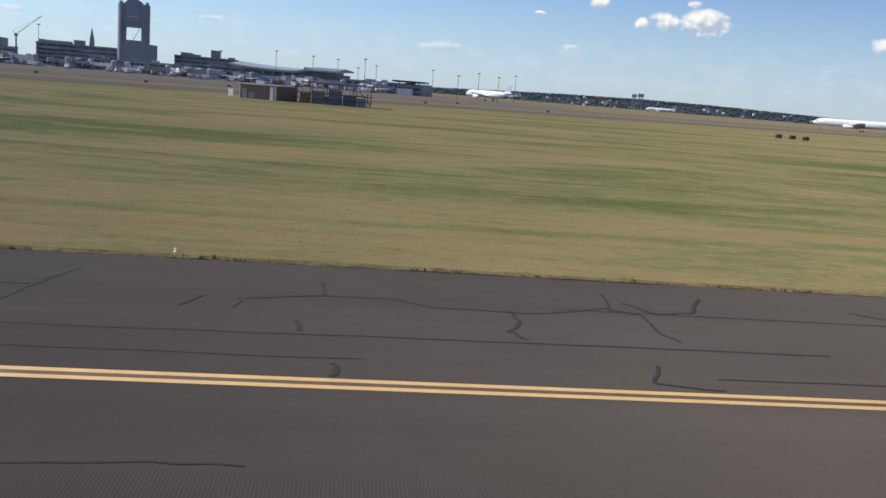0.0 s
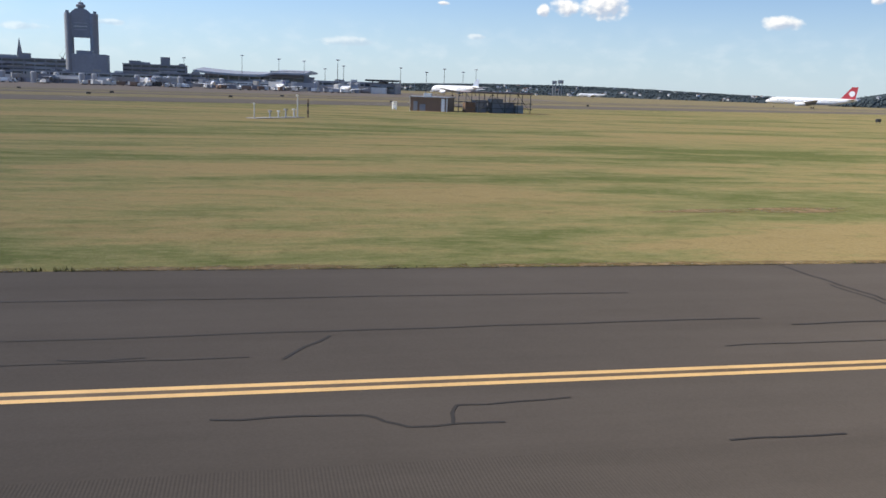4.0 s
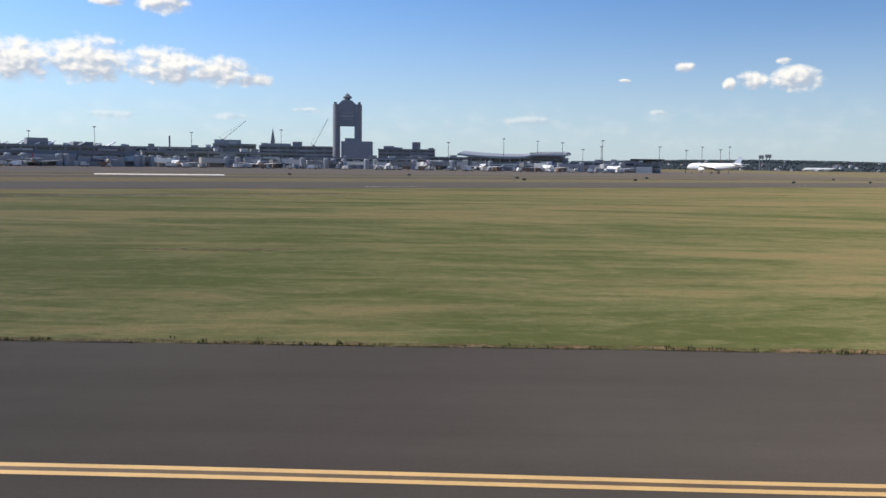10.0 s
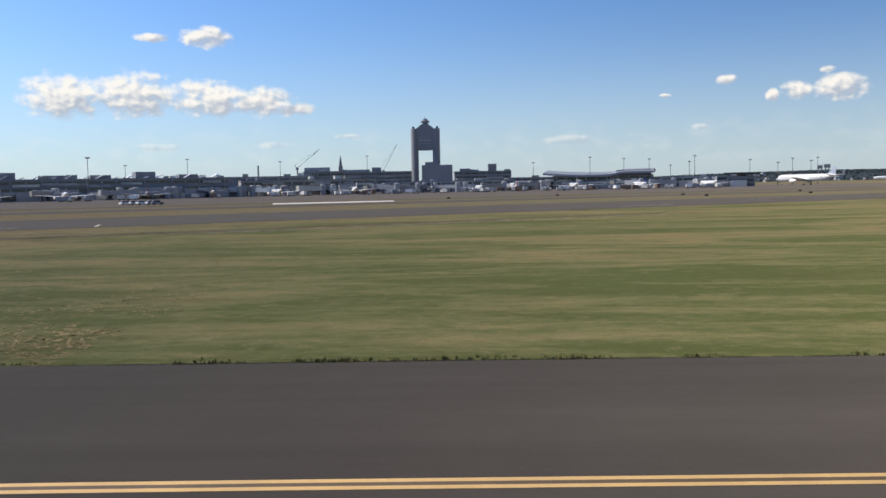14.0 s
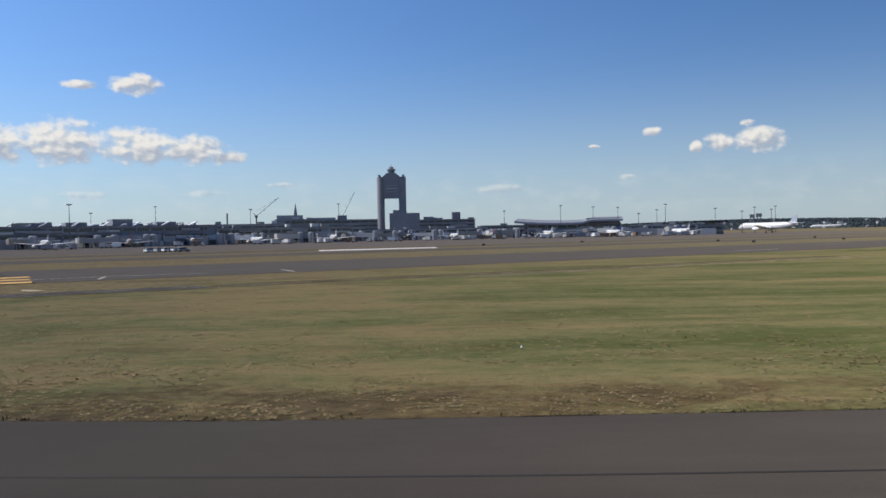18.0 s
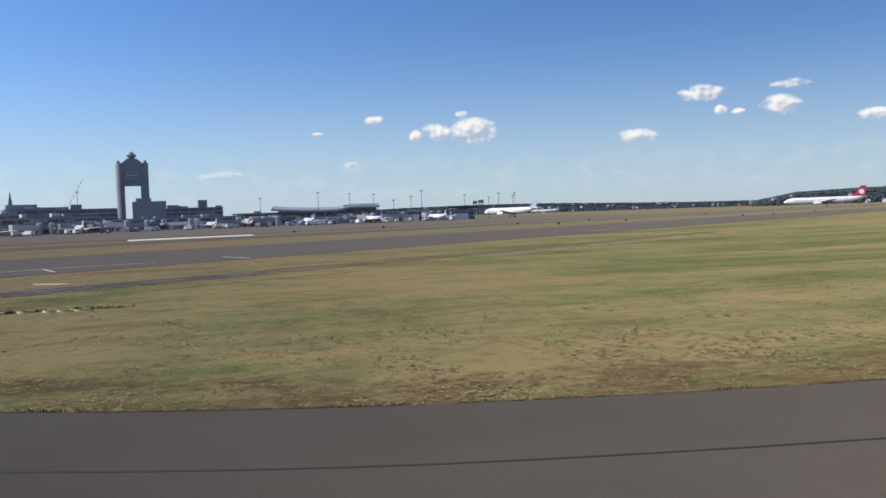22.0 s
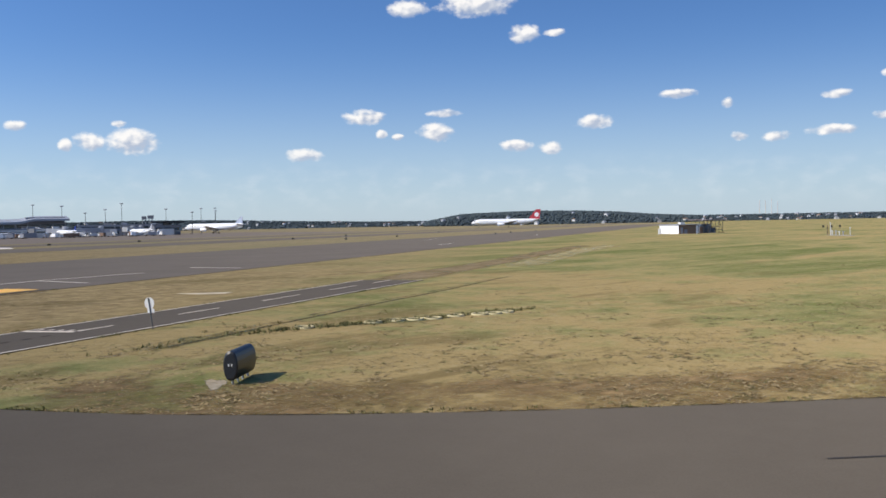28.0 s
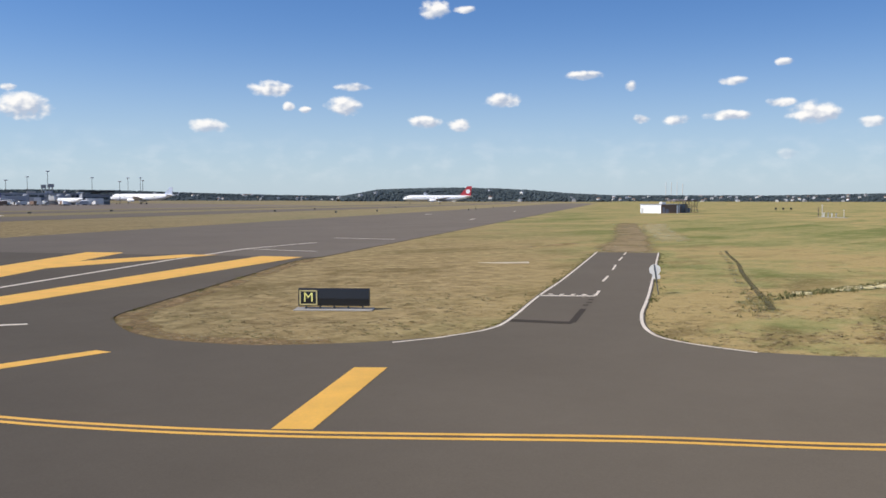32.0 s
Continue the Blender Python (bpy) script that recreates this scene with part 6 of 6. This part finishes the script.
def near_wing():
    """Built in its own frame: -x is forward, y outwards, z up from the pavement."""
    t = thing("airliner_wing", pose(-13.6, -0.2, 0.03), "white airliner wing, slats down, with a deep blue engine", "aircraft wing")

    def le(l):
        return Vector((4.37 + 0.539 * (l - 4.7), l, 2.64 + 0.1086 * (l - 4.7)))

    def chord(l):
        return 1.9 + (14.2 - l) * 0.27 + max(0, 6 - l) * 0.5
    # main panel
    bm = bmesh.new()
    rings = []
    for l in (1.3, 3.0, 4.7, 7, 10, 12.5, 14.1):
        p, c = le(l) + Vector((0.5, 0, 0.22)), chord(l)
        rings.append([p + Vector((c * u, 0, 0.9 * c ** 0.5 * v)) for u, v in ((0, -0.02), (0.02, 0.06), (0.12, 0.13), (0.35, 0.16), (0.65, 0.12), (1, 0.02), (1, 0.0), (0.6, -0.13), (0.3, -0.16), (0.06, -0.10))])
    add_loft(bm, rings)
    part("main_panel", bm, WING_GREY, t, "pale grey wing skin", smooth=True)
    bm = bmesh.new()
    add_loft(bm, [[le(l) + Vector((0.5 + chord(l) * u, 0, 0.22 + 0.9 * chord(l) ** 0.5 * v)) for u, v in ((0.165, 0.142), (0.175, 0.146), (0.175, 0.12), (0.165, 0.12))] for l in (1.4, 4.7, 9, 14)])
    part("skin_joint", bm, GREY_DARK, t)

    # slats
    def slat(l0, l1, name="slat", big=1.0):
        bm = bmesh.new()
        rings = []
        for l in (l0, (l0 + l1) / 2, l1):
            p = le(l)
            rings.append([p + Vector(q) * big for q in ((0.02, 0, -0.03), (-0.02, 0, 0.03), (0.03, 0, 0.12), (0.20, 0, 0.26), (0.56, 0, 0.36), (0.57, 0, 0.34), (0.25, 0, 0.16), (0.10, 0, 0.02))])
        add_loft(bm, rings)
        part(name, bm, SLAT_WHITE, t, "white drooped slat", smooth=True)
    for l0, l1 in ((4.75, 7.2), (7.215, 9.6), (9.615, 12.0), (12.015, 14.0)):
        slat(l0, l1)
    slat(1.4, 3.5, "inner_slat", 1.55)
    for k in range(8):
        bm = bmesh.new()
        p = le(5.6 + k * 1.05) + Vector((0.57, 0, 0.345))
        add_rod(bm, p, p + Vector((0.05, 0.02, 0.035)), 0.008, 6)
        add_rod(bm, p + Vector((0.05, 0.02, 0.035)), p + Vector((0.13, 0.03, 0.04)), 0.008, 6)
        part("slat_track", bm, GREY_DARK, t)
    bm = bmesh.new()
    add_loft(bm, [[le(l) + Vector(q) for q in ((0.572, 0, 0.345), (0.60, 0, 0.345), (0.60, 0, 0.325), (0.572, 0, 0.325))] for l in (4.8, 9.4, 13.9)])
    part("slat_gap", bm, STEEL_DARK, t)
    bm = bmesh.new()
    p = le(14.1) + Vector((0.5, 0, 0.22))
    add_loft(bm, [[p + Vector(q) for q in ((0.1, 0, 0), (1.9, 0, 0.03), (1.9, 0.05, 0.03), (0.1, 0.05, 0.0))], [p + Vector(q) for q in ((1.75, 0.35, 0.42), (2.1, 0.35, 0.45), (2.1, 0.38, 0.45), (1.75, 0.38, 0.42))]])
    part("wing_tip", bm, WING_GREY, t)
    # engine
    ax = Matrix.Translation((0, 4.05, 1.37)) @ Euler((0, radians(90), 0)).to_matrix().to_4x4()
    bm = bmesh.new()
    add_lathe(bm, [(0.98, 0.47), (1.03, 0.8), (1.06, 1.4), (1.06, 2.4), (0.98, 3.4), (0.84, 4.1), (0.80, 4.1), (0.80, 3.9)], 48, ax, close=False)
    part("cowl", bm, BLUE, t, "glossy deep blue cowl", smooth=True)
    bm = bmesh.new()
    add_lathe(bm, [(0.76, 0.9), (0.76, 0.42), (0.79, 0.28), (0.85, 0.20), (0.91, 0.27), (0.982, 0.475)], 48, ax, close=False)
    part("intake_lip", bm, plain("beige_lip", (0.62, 0.585, 0.52), 0.4, vary=0.05), t, "pale bare intake lip", smooth=True)
    bm = bmesh.new()
    add_lathe(bm, [(0.77, 0.95), (0.05, 0.96)], 32, ax, close=False)
    for k in range(18):
        a = k * math.pi / 9
        add_box(bm, (0.03, 0.16, 0.55), ax @ Vector((0.2 * math.cos(a), 0.2 * math.sin(a), 0.9)), rx=-a + math.pi / 2)
    part("fan", bm, STEEL_DARK, t)
    bm = bmesh.new()
    add_lathe(bm, [(0.01, 0.60), (0.12, 0.75), (0.2, 0.93)], 20, ax, close=False)
    part("spinner", bm, GREY_DARK, t, smooth=True)
    bm = bmesh.new()
    add_lathe(bm, [(0.62, 3.9), (0.60, 4.6), (0.42, 5.2), (0.30, 5.3)], 32, ax)
    part("core_nozzle", bm, METAL, t, "bare metal nozzle", smooth=True)
    # pylon fairing along the top of the cowl
    bm = bmesh.new()
    rings = []
    for x, hw, top in ((1.62, 0.25, 2.64), (1.9, 0.26, 2.685), (2.35, 0.285, 2.75), (3.3, 0.31, 2.832), (4.2, 0.32, 2.865), (5.2, 0.30, 2.85)):
        ring = []
        for i in range(13):
            a = math.pi * i / 12
            ring.append(Vector((x, 4.05 + hw * 1.25 * math.cos(a), 2.15 + (top - 2.15) * math.sin(a) ** 0.8)))
        rings.append(ring)
    add_loft(bm, rings)
    part("pylon_fairing", bm, PYLON, t, "glossy grey pylon fairing", smooth=True)
    bm = bmesh.new()
    rings = []
    for x, hw, top in ((1.02, 0.03, 2.44), (1.04, 0.07, 2.455), (1.1, 0.11, 2.475), (1.25, 0.16, 2.53), (1.45, 0.21, 2.59), (1.615, 0.25, 2.64)):
        rings.append([Vector((x, 4.05 + hw * 1.25 * math.cos(math.pi * i / 12), 2.15 + (top - 2.15) * math.sin(math.pi * i / 12) ** 0.8)) for i in range(13)])
    add_loft(bm, rings)
    part("fairing_nose", bm, plain("silver_paint", (0.66, 0.66, 0.68), 0.30, 0.75, vary=0.04), t, "bare metal nose of the fairing", smooth=True)
    bm = bmesh.new()
    add_loft(bm, [[Vector((x, 4.05 + 0.2505 * 1.25 * math.cos(math.pi * i / 12), 2.151 + (2.642 - 2.15) * math.sin(math.pi * i / 12) ** 0.8)) for i in range(13)] for x in (1.612, 1.62)])
    part("joint_strip", bm, GREY_DARK, t)
    bm = bmesh.new()
    add_lathe(bm, [(1.066, 1.30), (1.070, 1.30), (1.070, 1.325), (1.066, 1.325)], 96, ax, close=False)
    for v in [v for v in bm.verts if v.co.z < 2.385]:
        bm.verts.remove(v)
    part("white_stripe", bm, WHITE, t, "thin white stripe over the cowl")
    bm = bmesh.new()
    rows = []
    for x, hw, top in ((2.95, 0.303, 2.807), (3.3, 0.314, 2.837), (4.1, 0.324, 2.868)):
        rows.append([bm.verts.new((x, 4.05 + hw * 1.25 * math.cos(a), 2.15 + (top - 2.15) * math.sin(a) ** 0.8)) for a in [radians(122 + 2.6 * j) for j in range(12)]])
    for p, q in zip(rows, rows[1:]):
        for j in range(11):
            bm.faces.new((p[j], p[j + 1], q[j + 1], q[j]))
    part("access_panel", bm, WING_GREY, t, "pale riveted access panel", smooth=True)
    bm = bmesh.new()
    rows = [[bm.verts.new((x, 4.05 + 1.064 * math.cos(a), 1.37 + 1.064 * math.sin(a))) for a in [radians(86 + w * j) for j in range(13)]] for x, w in ((1.04, 0.9), (1.2, 1.7), (1.5, 1.8), (1.9, 1.8))]
    for p, q in zip(rows, rows[1:]):
        for j in range(12):
            bm.faces.new((p[j], p[j + 1], q[j + 1], q[j]))
    part("scuff_plate", bm, METAL, t, "bare metal plate before the pylon", smooth=True)
    bm = bmesh.new()
    r = random.Random(3)
    for k in range(22):
        a, x = radians(r.choice((125, 148))), 2.98 + 0.05 * k
        hw, top = 0.312, 2.815 + 0.045 * (x - 3)
        add_box(bm, (0.006, 0.006, 0.004), (x, 4.05 + hw * 1.25 * math.cos(a), 2.15 + (top - 2.15) * math.sin(a) ** 0.8))
    part("rivets", bm, GREY_DARK, t)
    # the owner's mark on the cowl, as plain bars
    for k, (w, h, dz) in enumerate(((0.06, 0.34, -0.05), (0.13, 0.2, 0), (0.09, 0.3, 0.04), (0.12, 0.32, 0.05), (0.06, 0.32, 0.05), (0.12, 0.2, 0), (0.13, 0.2, 0), (0.05, 0.06, -0.07), (0.13, 0.2, 0), (0.13, 0.2, 0), (0.2, 0.2, 0))):
        bm = bmesh.new()
        x0 = 1.075 + 0.139 * k
        rows = []
        for j in range(4):
            a = radians(124.5 + 0.3 * k) - (j / 3 - 0.5) * h * 0.75 / 1.066 - dz
            rows.append([bm.verts.new((x, 4.05 + 1.066 * math.cos(a), 1.37 + 1.066 * math.sin(a))) for x in (x0, x0 + w * 0.85)])
        for p, q in zip(rows, rows[1:]):
            bm.faces.new((p[0], p[1], q[1], q[0]))
        part("mark_bar", bm, WHITE, t)
    # main wheels that carry it
    bm = bmesh.new()
    add_rod(bm, (6.6, 2.1, 0.6), (6.6, 2.1, 2.9), 0.13, 12)
    add_rod(bm, (6.6, 2.1, 1.3), (6.6, 3.4, 2.7), 0.06, 8)
    part("gear_leg", bm, STEEL, t)
    for q in (-0.45, 0.45):
        bm = bmesh.new()
        add_lathe(bm, [(0.25, -0.2), (0.53, -0.2), (0.58, -0.12), (0.58, 0.12), (0.53, 0.2), (0.25, 0.2)], 24, Matrix.Translation((6.6, 2.1 + q, 0.58)) @ Euler((radians(90), 0, 0)).to_matrix().to_4x4())
        part("wheel", bm, RUBBER, t, smooth=True)


near_wing()
